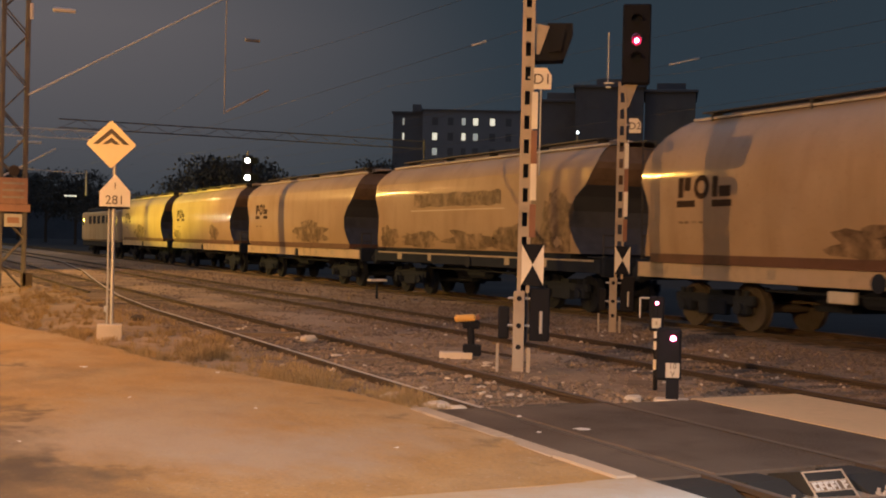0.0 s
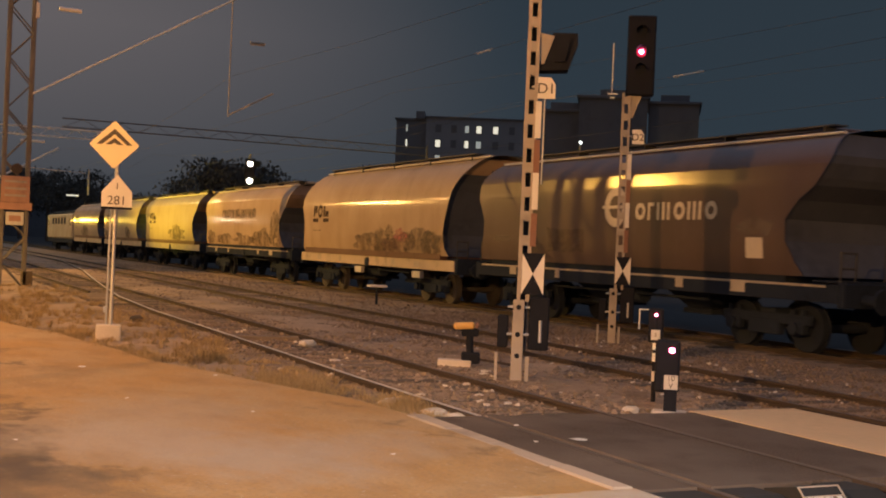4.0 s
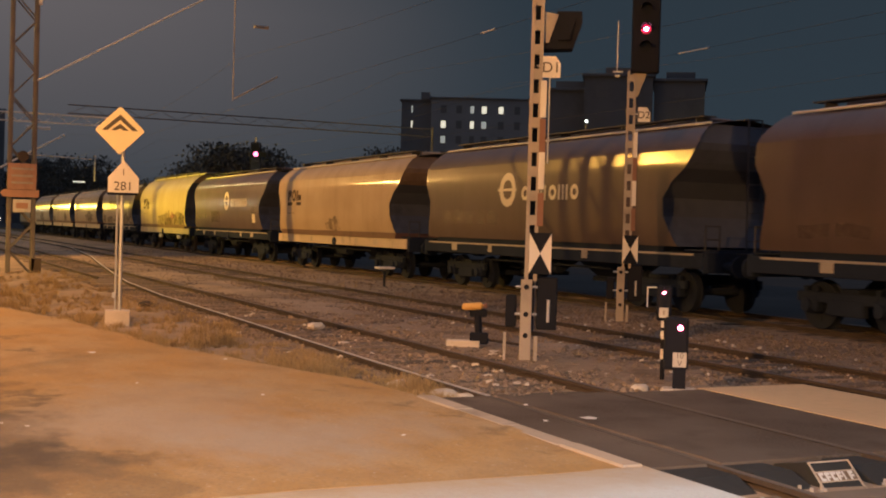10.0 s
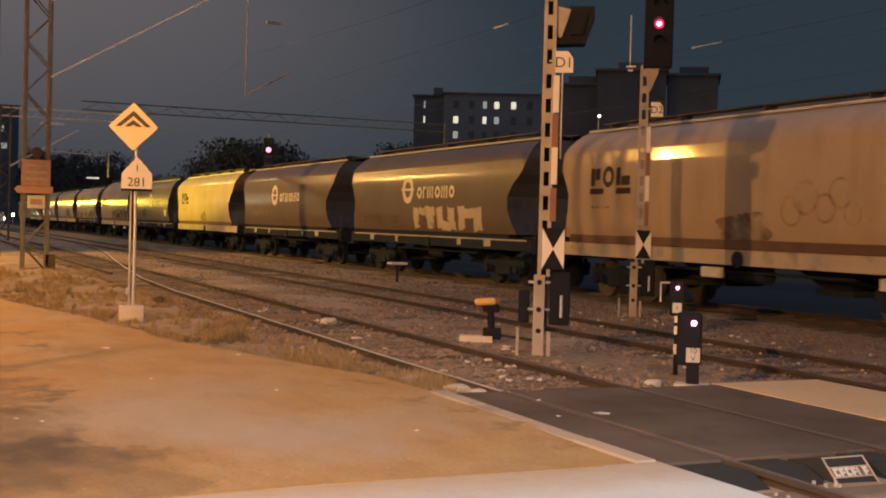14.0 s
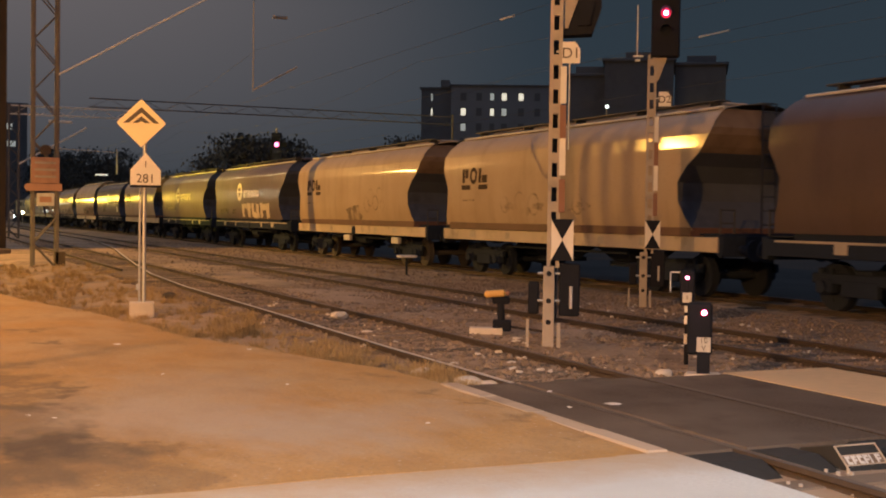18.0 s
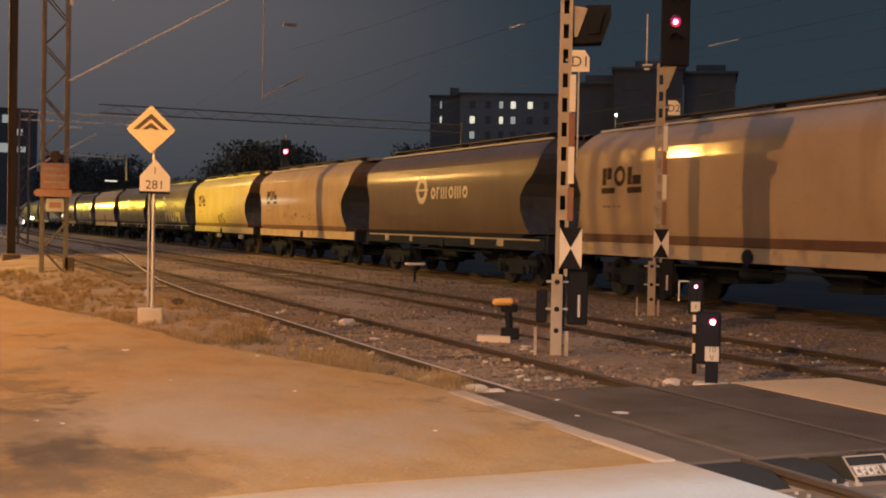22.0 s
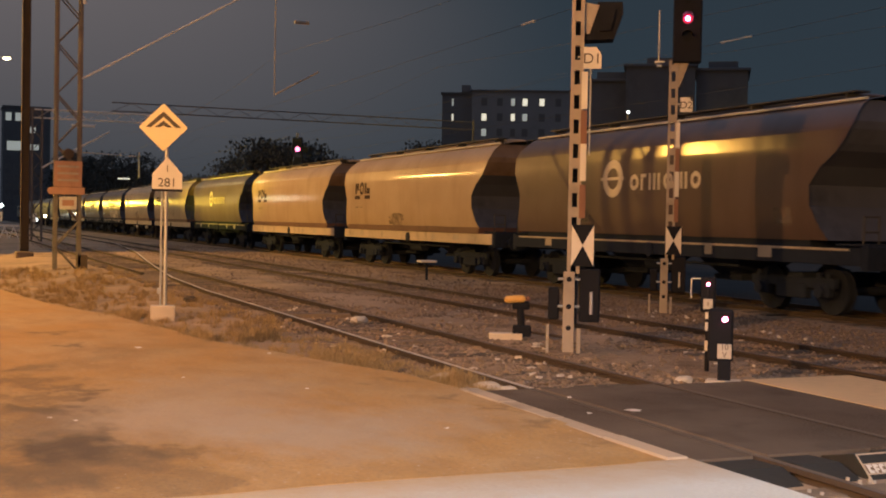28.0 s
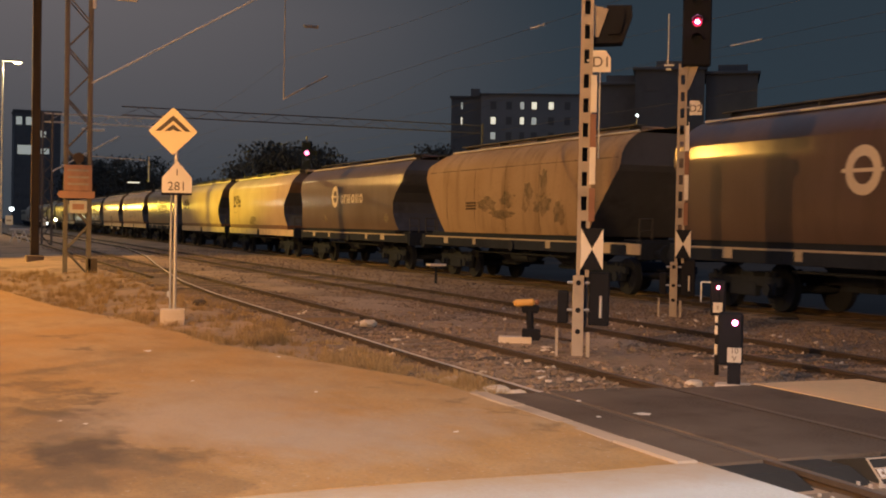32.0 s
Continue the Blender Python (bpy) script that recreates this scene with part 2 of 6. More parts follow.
def sand_surface():
    """Packed sand: two tones, grit, fine relief, and damp dark stains of uneven outline."""
    m = bpy.data.materials.new("packed_sand")
    m.use_nodes = True
    n, l = m.node_tree.nodes, m.node_tree.links
    b = n["Principled BSDF"]
    b.inputs["Roughness"].default_value, b.inputs["Specular IOR Level"].default_value = 0.95, 0.2
    co = n.new("ShaderNodeTexCoord")

    def noisy(scale, detail, lo, hi, top=1.0, vector=None):
        t, r = n.new("ShaderNodeTexNoise"), n.new("ShaderNodeMapRange")
        t.inputs["Scale"].default_value, t.inputs["Detail"].default_value, t.inputs["Roughness"].default_value = scale, detail, 0.62
        r.inputs["From Min"].default_value, r.inputs["From Max"].default_value, r.inputs["To Max"].default_value = lo, hi, top
        l.new(vector or co.outputs["Object"], t.inputs["Vector"])
        l.new(t.outputs["Fac"], r.inputs[0])
        return t, r.outputs[0]

    def blend(a, colour, factor):
        mx = n.new("ShaderNodeMix")
        mx.data_type = "RGBA"
        mx.inputs["B"].default_value = (*colour, 1)
        if isinstance(a, tuple):
            mx.inputs["A"].default_value = (*a, 1)
        else:
            l.new(a, mx.inputs["A"])
        l.new(factor, mx.inputs["Factor"])
        return mx.outputs["Result"]

    stretch = n.new("ShaderNodeMapping")
    stretch.inputs["Scale"].default_value, stretch.inputs["Rotation"].default_value = (1.0, 1.5, 1.0), (0, 0, radians(-25))
    l.new(co.outputs["Object"], stretch.inputs["Vector"])
    c = blend((0.46, 0.278, 0.106), (0.46, 0.322, 0.170), noisy(0.5, 5, 0.40, 0.62, 1.0, stretch.outputs[0])[1])
    c = blend(c, (0.33, 0.205, 0.098), noisy(1.3, 8, 0.46, 0.68, 0.6, stretch.outputs[0])[1])
    grit, g = noisy(26, 8, 0.50, 0.72, 0.65)
    c = blend(c, (0.24, 0.18, 0.12), g)
    c = blend(c, (0.62, 0.54, 0.44), noisy(19, 4, 0.62, 0.72, 0.6)[1])
    # damp dirt: centre, radius, depth of each stain
    ragged, add, off = n.new("ShaderNodeTexNoise"), n.new("ShaderNodeVectorMath"), n.new("ShaderNodeVectorMath")
    ragged.inputs["Scale"].default_value, ragged.inputs["Detail"].default_value = 2.2, 6
    l.new(stretch.outputs[0], ragged.inputs["Vector"])
    off.operation = "MULTIPLY_ADD"
    off.inputs[1].default_value, off.inputs[2].default_value = (1.5, 1.5, 0), (-0.75, -0.75, 0)
    l.new(ragged.outputs["Color"], off.inputs[0])
    l.new(co.outputs["Object"], add.inputs[0]), l.new(off.outputs[0], add.inputs[1])
    for x, y, r, depth in STAINS + DUST:
        far, fade = n.new("ShaderNodeVectorMath"), n.new("ShaderNodeMapRange")
        far.operation, far.inputs[1].default_value = "DISTANCE", (x, y, 0)
        fade.inputs["From Min"].default_value, fade.inputs["From Max"].default_value, fade.inputs["To Max"].default_value = r, r * 0.35, depth
        l.new(add.outputs[0], far.inputs[0]), l.new(far.outputs["Value"], fade.inputs[0])
        c = blend(c, (0.43, 0.375, 0.31) if (x, y, r, depth) in DUST else (0.10, 0.082, 0.066), fade.outputs[0])
    l.new(c, b.inputs["Base Color"])
    bp = n.new("ShaderNodeBump")
    bp.inputs["Strength"].default_value, bp.inputs["Distance"].default_value = 0.5, 0.012
    l.new(grit.outputs["Fac"], bp.inputs["Height"]), l.new(bp.outputs[0], b.inputs["Normal"])
    return m


def swept_concrete():
    """Pale concrete whose edge towards the yard disappears under blown sand."""
    m = material("pale_concrete", (0.545, 0.575, 0.565), 0.85, vary=0.26, grain=34.0, big=0.7, bump=0.12)
    n, l = m.node_tree.nodes, m.node_tree.links
    b = n["Principled BSDF"]
    old = b.inputs["Base Color"].links[0].from_socket
    co, sep, t = n.new("ShaderNodeTexCoord"), n.new("ShaderNodeSeparateXYZ"), n.new("ShaderNodeTexNoise")
    t.inputs["Scale"].default_value, t.inputs["Detail"].default_value, t.inputs["Roughness"].default_value = 2.6, 9, 0.7
    add, r, mx = n.new("ShaderNodeMath"), n.new("ShaderNodeMapRange"), n.new("ShaderNodeMix")
    add.operation, mx.data_type = "ADD", "RGBA"
    l.new(co.outputs["Object"], sep.inputs[0]), l.new(co.outputs["Object"], t.inputs["Vector"])
    l.new(sep.outputs["X"], add.inputs[0]), l.new(t.outputs["Fac"], add.inputs[1])
    r.inputs["From Min"].default_value, r.inputs["From Max"].default_value = -5.75, -6.62
    l.new(add.outputs[0], r.inputs[0]), l.new(r.outputs[0], mx.inputs["Factor"])
    mx.inputs["B"].default_value = (0.46, 0.34, 0.21, 1)
    l.new(old, mx.inputs["A"]), l.new(mx.outputs["Result"], b.inputs["Base Color"])
    return m


STAINS = (
    (-12.0, 0.9, 0.35, 0.45), (-11.25, 1.25, 0.28, 0.60), (-11.3, 0.8, 0.35, 0.40), (-10.65, 0.85, 0.40, 0.45), (-9.4, 0.95, 0.35, 0.45),
    (-8.9, 0.8, 0.50, 0.60), (-8.6, 1.1, 0.40, 0.40), (-8.5, 0.7, 0.40, 0.55), (-15.1, 1.97, 0.50, 0.22), (-17.5, 1.4, 0.35, 0.45), (-13.5, 0.9, 0.40, 0.30),
    (-10.4, 4.62, 0.22, 0.35), (-9.6, 4.66, 0.20, 0.40), (-8.7, 4.64, 0.24, 0.35), (-7.9, 4.6, 0.2, 0.3), (-11.5, 4.35, 0.25, 0.3),
    (-8.6, 0.6, 1.4, 0.26), (-7.7, 0.9, 1.1, 0.26), (-10.2, 0.3, 1.4, 0.26), (-8.9, 0.76, 0.55, 0.55), (-8.3, 1.2, 0.5, 0.45), (-7.9, 0.6, 0.6, 0.45),
    (-11.7, 1.3, 0.35, 0.55), (-12.5, 0.8, 0.5, 0.45), (-10.6, 0.7, 0.5, 0.4), (-15.7, 1.5, 0.22, 0.5), (-9.9, 0.9, 0.6, 0.35), (-7.4, 1.5, 0.5, 0.3),
)
# pale dust that the wind has spread
DUST = ((-9.9, 2.0, 1.5, 0.55), (-8.7, 2.7, 1.2, 0.60), (-11.6, 2.6, 1.2, 0.35), (-9.2, 3.8, 0.9, 0.35))
M = {
    "earth": material("earth_and_ballast", (0.345, 0.258, 0.182), 0.95, spec=0.15, vary=0.6, grain=5.0, big=0.42, bump=0.8, spots=0.7),
    "sand": sand_surface(),
    "concrete": swept_concrete(),
    "panel": material("beige_concrete", (0.68, 0.485, 0.275), 0.92, vary=0.15, grain=8.0, big=0.6, bump=0.15),
    "asphalt": material("asphalt", (0.132, 0.104, 0.082), 0.95, spec=0.12, spots=0.4, vary=0.55, grain=42.0, big=0.8, bump=0.3),
    "rubber": material("black_rubber", (0.021, 0.021, 0.020), 0.85, vary=0.3, grain=14.0, bump=0.15),
    "kerb": material("kerb_stone", (0.46, 0.375, 0.285), 0.95, spots=0.5, vary=0.4, grain=9.0, bump=0.2),
    "stone": material("ballast_stone", (0.232, 0.174, 0.126), 0.95, vary=0.3, grain=9.0, island=True, bump=0.2),
    "pale_stone": material("pale_stone", (0.62, 0.55, 0.46), 0.9, vary=0.25, grain=9.0, bump=0.3),
    "dry_grass": material("dry_grass", (0.375, 0.265, 0.128), 0.9, vary=0.35, grain=4.0, island=True, bump=0.0),
    "rail_top": material("worn_rail_head", (0.58, 0.52, 0.45), 0.48, 0.0, vary=0.25, grain=12.0, bump=0.05),
    "rail_dull": material("rusty_rail_head", (0.17, 0.13, 0.10), 0.6, 0.3, vary=0.4, grain=6.0, big=1.2, bump=0.1),
    "rail_dusty": material("dusty_rail_head", (0.125, 0.102, 0.082), 0.9, vary=0.3, grain=9.0, bump=0.1),
    "rail": material("rusty_rail", (0.058, 0.044, 0.036), 0.85, vary=0.35, grain=12.0, bump=0.3),
    "sleeper": material("old_sleeper", (0.15, 0.115, 0.085), 0.95, vary=0.4, grain=9.0, bump=0.5, per_object=0.35),
    "galvanised": material("galvanised_steel", (0.52, 0.54, 0.56), 0.42, 0.4, vary=0.25, grain=10.0, bump=0.1),
    "mast": material("grey_painted_steel", (0.40, 0.355, 0.305), 0.7, vary=0.3, grain=7.0, big=1.4, bump=0.15, spots=0.4),
    "black": material("black_enamel", (0.016, 0.018, 0.026), 0.8, spec=0.15, vary=0.3, grain=8.0, bump=0.05),
    "white": material("white_enamel", (0.76, 0.73, 0.68), 0.5, vary=0.10, grain=6.0, big=2.0, bump=0.05),
    "grey_white": material("dulled_white_plate", (0.58, 0.56, 0.52), 0.6, vary=0.2, grain=6.0, big=3.0, bump=0.05),
    "sign_yellow": material("pale_sign_sheet", (0.88, 0.74, 0.46), 0.45, vary=0.08, grain=5.0, big=2.0, bump=0.03),
    "sign_line": material("sign_black", (0.09, 0.075, 0.06), 0.6, vary=0.2, bump=0.0),
    "red": material("faded_red_board", (0.42, 0.24, 0.175), 0.7, vary=0.3, grain=6.0, big=1.5, bump=0.05),
    "orange": material("lever_yellow", (0.72, 0.43, 0.12), 0.55, vary=0.2, grain=8.0, bump=0.05),
    "beige": wagon_paint("beige_wagon_paint", (0.46, 0.352, 0.242), 0.42, 0.38),
    "brown": wagon_paint("brown_wagon_paint", (0.105, 0.074, 0.066), 0.42, 0.34),
    "rusty": wagon_paint("chalky_beige_paint", (0.37, 0.27, 0.18), 0.62, 0.85),
    "stripe": material("solebar_cream", (0.48, 0.395, 0.305), 0.6, vary=0.25, grain=5.0, big=0.9, bump=0.1, spots=0.5),
    "frame": material("underframe_black", (0.022, 0.031, 0.052), 0.9, spec=0.1, vary=0.4, grain=7.0, bump=0.2),
    "end_brown": material("dirty_end_plate", (0.20, 0.145, 0.105), 0.8, spec=0.2, vary=0.45, grain=3.0, big=1.2, bump=0.15, spots=0.6),
    # wagon ends at the gaps: their shade is put into a dark blue-grey
    "recess": material("shaded_recess", (0.085, 0.10, 0.135), 0.9, spec=0.1, vary=0.4, grain=4.0, bump=0.1),
    "ladder": material("dull_ladder_steel", (0.06, 0.062, 0.068), 0.7, 0.2, vary=0.3, grain=8.0, bump=0.1),
    "sill_brown": material("sill_brown", (0.13, 0.065, 0.042), 0.7, vary=0.35, grain=5.0, big=0.8, bump=0.1, spots=0.4),
    "dusty_steel": material("dusty_wheel_steel", (0.065, 0.062, 0.064), 0.85, vary=0.45, grain=6.0, bump=0.15),
    "wheel": material("wheel_steel", (0.020, 0.028, 0.048), 0.85, spec=0.15, vary=0.3, grain=8.0, bump=0.1),
    "logo_pale": material("pale_lettering", (0.62, 0.55, 0.45), 0.5, vary=0.12, grain=8.0, bump=0.0),
    "logo_dark": material("dark_lettering", (0.05, 0.032, 0.024), 0.7, spec=0.1, vary=0.2, grain=8.0, bump=0.0),
    "far_glass": material("dull_window", (0.11, 0.115, 0.125), 0.5, vary=0.1, bump=0.0),
    "soil": material("dark_soil", (0.05, 0.047, 0.045), 0.95, spec=0.1, vary=0.4, grain=3.0, big=0.2, bump=0.4),
    "spray_pink": sprayed("pink_spray_paint", (0.42, 0.14, 0.16)),
    "spray_pale": sprayed("pale_spray_paint", (0.50, 0.42, 0.33), 0.28, 0.42, 0.95),
    "spray_faint": sprayed("worn_pale_spray_paint", (0.30, 0.25, 0.19), 0.34, 0.70, 0.6),
    "spray_thin": sprayed("thin_dark_spray_paint", (0.17, 0.12, 0.085), 0.42, 0.74, 0.6),
    "spray_red": sprayed("wine_spray_paint", (0.12, 0.055, 0.05)),
    "spray_dark": sprayed("dark_spray_paint", (0.13, 0.09, 0.065)),
    "loco": wagon_paint("pale_locomotive_paint", (0.42, 0.38, 0.30), 0.6, 0.4),
    "glass": material("dark_glass", (0.02, 0.022, 0.025), 0.08, vary=0.1, bump=0.0),
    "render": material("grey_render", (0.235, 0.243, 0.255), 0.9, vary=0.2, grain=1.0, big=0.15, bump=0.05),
    # darker copy of the render: the unlit blocks' night shade is in its colour
    "render_night": material("unlit_render", (0.125, 0.130, 0.140), 0.9, vary=0.3, grain=1.0, big=0.15, bump=0.05),
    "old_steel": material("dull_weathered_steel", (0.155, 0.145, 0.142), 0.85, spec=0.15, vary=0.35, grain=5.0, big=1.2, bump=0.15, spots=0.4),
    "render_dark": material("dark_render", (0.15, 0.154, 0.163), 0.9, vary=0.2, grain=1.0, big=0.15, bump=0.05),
    "bark": material("bark", (0.07, 0.055, 0.04), 0.95, vary=0.3, grain=8.0, bump=0.4),
    "leaf": material("dark_foliage", (0.042, 0.047, 0.044), 0.85, vary=0.4, grain=2.0, island=True, bump=0.0),
    "red_core": glowing("red_signal_core", (1.0, 0.34, 0.62), 20),
    "rust_band": material("dull_red_band", (0.26, 0.13, 0.09), 0.7, vary=0.3, grain=6.0, bump=0.05),
    "far_red": glowing("far_red_light", (1.0, 0.16, 0.34), 5),
    "board_glow": glowing("lit_board", (0.9, 0.95, 0.9), 0.5),
    "red_halo": glowing("red_lens", (0.6, 0.02, 0.10), 0.14),
    "white_light": glowing("white_signal_light", (1.0, 0.90, 0.72), 14),
    "lamp_glow": glowing("lamp_glow", (1.0, 0.86, 0.52), 14),
    "window_lit": glowing("lit_window", (1.0, 0.93, 0.72), 0.7),
    "window_dim": glowing("dimly_lit_window", (0.9, 0.95, 0.85), 0.22),
    "far_glow": glowing("far_lamp", (0.9, 1.0, 1.0), 4),
}

# ---- mesh helpers ----


def mesh_object(name, bm, mat, parent=None, label="", smooth=False):
    data = bpy.data.meshes.new(name)
    bm.normal_update()
    if smooth:
        for fc in bm.faces:
            fc.smooth = True
    bm.to_mesh(data)
    bm.free()
    data.materials.append(M[mat])
    ob = new(name, data)
    if parent:
        ob.parent = parent
    if label:
        ob["label"] = label
    return ob


def part(name, bm, mat, parent, label="", smooth=False):
    return mesh_object(name, bm, mat, parent, label, smooth)


def thing(name, m, label, category, group="", kind=""):
    ob = new(name)
    ob.empty_display_size = 0.3
    ob.matrix_basis = m
    return tagged(ob, label, category, group, kind)


def box(bm, x0, x1, y0, y1, z0, z1, bevel=0.0, m=None):
    vs = [bm.verts.new((x, y, z)) for x in (x0, x1) for y in (y0, y1) for z in (z0, z1)]
    fs = [bm.faces.new([vs[i] for i in f]) for f in ((0, 1, 3, 2), (4, 6, 7, 5), (0, 4, 5, 1), (2, 3, 7, 6), (0, 2, 6, 4), (1, 5, 7, 3))]
    made = vs
    if bevel:
        es = list({e for f in fs for e in f.edges})
        made = bmesh.ops.bevel(bm, geom=es, offset=bevel, segments=1, affect="EDGES")["verts"]
    if m is not None:
        bmesh.ops.transform(bm, matrix=m, verts=list(set(v for v in made if v.is_valid)))
    return bm


def tube(bm, p, q, r, seg=10, r2=None):
    p, q = Vector(p), Vector(q)
    d = q - p
    m = Matrix.Translation((p + q) / 2) @ d.to_track_quat("Z", "Y").to_matrix().to_4x4()
    bmesh.ops.create_cone(bm, cap_ends=True, segments=seg, radius1=r, radius2=r if r2 is None else r2, depth=d.length, matrix=m)
    return bm


def ball(bm, c, r, seg=12, scale=(1, 1, 1)):
    bmesh.ops.create_uvsphere(bm, u_segments=seg, v_segments=max(6, seg // 2), radius=r, matrix=Matrix.Translation(c) @ Matrix.Diagonal((*scale, 1)))
    return bm


def B():
    return bmesh.new()


def boxed(*a, **k):
    return box(B(), *a, **k)


def tubed(*a, **k):
    return tube(B(), *a, **k)


def prism(points, depth):
    """A flat outline in the y z plane, of the given thickness towards -x (its face at x = 0)."""
    bm = B()
    f = [bm.verts.new((0, y, z)) for y, z in points]
    b = [bm.verts.new((-depth, y, z)) for y, z in points]
    bm.faces.new(f), bm.faces.new(list(reversed(b)))
    n = len(points)
    for i in range(n):
        bm.faces.new((f[i], b[i], b[(i + 1) % n], f[(i + 1) % n]))
    bmesh.ops.recalc_face_normals(bm, faces=bm.faces)
    return bm


def words(text, size, mat, parent, m):
    """Raised letters in the built-in font, facing +x of the parent, as one mesh."""
    cu = bpy.data.curves.new("lettering", "FONT")
    cu.body, cu.size, cu.align_x, cu.align_y, cu.extrude = text, size, "CENTER", "CENTER", 0.002
    tmp = bpy.data.objects.new("lettering", cu)
    me = bpy.data.meshes.new_from_object(tmp)
    bpy.data.objects.remove(tmp), bpy.data.curves.remove(cu)
    me.transform(m @ Matrix(((0, 0, 1, 0), (1, 0, 0, 0), (0, 1, 0, 0), (0, 0, 0, 1))))
    me.materials.clear()
    me.materials.append(M[mat])
    ob = new("lettering", me)
    ob.parent = parent
    return ob

# ---- ground ----


def sheet(name, outline, z, mat, step, amp, label, category, edge=0.0, thick=0.0):
    """A level sheet inside an outline, cut into a grid and gently uneven."""
    bm = B()
    vs = [bm.verts.new((x, y, z)) for x, y in outline]
    bm.faces.new(vs)
    xs, ys = [p[0] for p in outline], [p[1] for p in outline]
    for axis, lo, hi in ((0, min(xs), max(xs)), (1, min(ys), max(ys))):
        n = int((hi - lo) / step)
        for i in range(1, n):
            co, no = [0, 0, 0], [0, 0, 0]
            co[axis], no[axis] = lo + (hi - lo) * i / n, 1
            bmesh.ops.bisect_plane(bm, geom=bm.verts[:] + bm.edges[:] + bm.faces[:], plane_co=co, plane_no=no)
    for v in bm.verts:
        v.co.z += amp * noise.noise(Vector((v.co.x * 0.7, v.co.y * 0.7, 3.0)))
        if edge and v.is_boundary:
            v.co.x += edge * noise.noise(Vector((v.co.x * 1.3, v.co.y * 1.3, 9.0)))
            v.co.y += edge * noise.noise(Vector((v.co.x * 1.1, v.co.y * 1.1, 19.0)))
    if thick:
        rim = [e for e in bm.edges if e.is_boundary]
        low = bmesh.ops.extrude_edge_only(bm, edges=rim)["geom"]
        for v in low:
            if isinstance(v, bmesh.types.BMVert):
                v.co.z -= thick
    bmesh.ops.recalc_face_normals(bm, faces=bm.faces)
    ob = mesh_object(name, bm, mat)
    return tagged(ob, label, category, kind="structure")


def ground_sheet():
    xs = [-2500, -900, -400, -200, -120] + [-90 + i * 2.0 for i in range(15)] + [-60 + i * 0.5 for i in range(137)] + [9, 12, 20, 60, 200, 900]
    ys = [-900, -200, -60, -20, -8] + [-4 + i * 0.5 for i in range(57)] + [26, 30, 40, 70, 150, 400, 1200, 2500]
    verts, faces = [], []
    for x in xs:
        for y in ys:
            z = -0.16 if not (-95 < x < 9 and 3.0 < y < 24) else -0.10
            if -95 < x < 9 and 3.0 < y < 24:
                z += 0.035 * noise.noise(Vector((x * 0.9, y * 0.9, 0))) + 0.02 * noise.noise(Vector((x * 3, y * 3, 5)))
                # shallow dip between the two nearer tracks, shoulder beyond them
                z += 0.03 * math.exp(-((y - 8.4) / 0.7) ** 2) * (1 if x < -11 else 0)
            verts.append((x, y, z))
    n = len(ys)
    for i in range(len(xs) - 1):
        for j in range(n - 1):
            faces.append((i * n + j, (i + 1) * n + j, (i + 1) * n + j + 1, i * n + j + 1))
    me = bpy.data.meshes.new("ground")
    me.from_pydata(verts, [], faces)
    me.materials.append(M["earth"])
    me.materials.append(M["soil"])
    for p in me.polygons:
        p.use_smooth = True
        p.material_index = 1 if p.center.y > 18.4 else 0
    tagged(new("ground", me), "dark brown earth and old ballast between the tracks", "ground", kind="structure")


ground_sheet()
SAND_EDGE = ((-60, -3.0), (-46, -1.2), (-34, 0.4), (-27, 1.35), (-23, 1.95), (-20.4, 2.7), (-18.6, 3.0), (-16.6, 3.25), (-14.1, 3.95), (-12.0, 4.7), (-10.8, 4.86))
sheet("pavement", [*SAND_EDGE, (-7.06, 4.86), (-7.06, -14), (-60, -14)], 0.002, "sand", 0.8, 0.012, "packed sandy yard lit orange by street lamps", "yard", 0.10, 0.2)
sheet("pavement", [(-7.10, 4.98), (-6.0, 5.0), (12, 5.0), (12, -14), (-7.10, -14)], 0.0, "concrete", 1.5, 0.003, "pale concrete paving beside the crossing", "paving", 0.0, 0.2)

# asphalt crossing with grooves beside both rails
for y0, y1 in ((4.98, 5.478), (5.60, 6.94), (7.064, 8.10)):
    tagged(mesh_object("road", boxed(-10.62 + 0.05 * y0 - 0.25, -7.02, y0, y1, -0.14, 0.0, 0.008), "asphalt"), "dark asphalt of a small level crossing", "road", kind="structure")
tagged(mesh_object("pavement", boxed(-10.6, -2.0, 8.11, 9.58, -0.14, 0.003), "panel"), "beige concrete slab between two tracks", "paving", kind="structure")
for y0 in (5.558, 6.942):
    tagged(mesh_object("road", boxed(-10.55, -7.03, y0, y0 + 0.040, -0.14, -0.012), "asphalt"), "grit packed into the groove beside a rail", "road", kind="structure")
kerb = thing("kerb", pose(0, 0, 0), "pale worn kerb stones along the crossing's asphalt", "kerb", kind="structure")
for i in range(4):
    x0 = -10.75 + i * 0.915
    part("kerb_stone", boxed(x0, x0 + 0.905, 4.775 + 0.012 * (i % 2), 4.972, -0.15, 0.012 - 0.004 * (i % 3), 0.014), "kerb", kerb)

# ---- tracks ----
RAIL_SECTION = ((-0.036, 0.0), (0.036, 0.0), (0.034, -0.035), (0.009, -0.05), (0.009, -0.125), (0.065, -0.15), (-0.065, -0.15), (-0.009, -0.125), (-0.009, -0.05), (-0.034, -0.035))


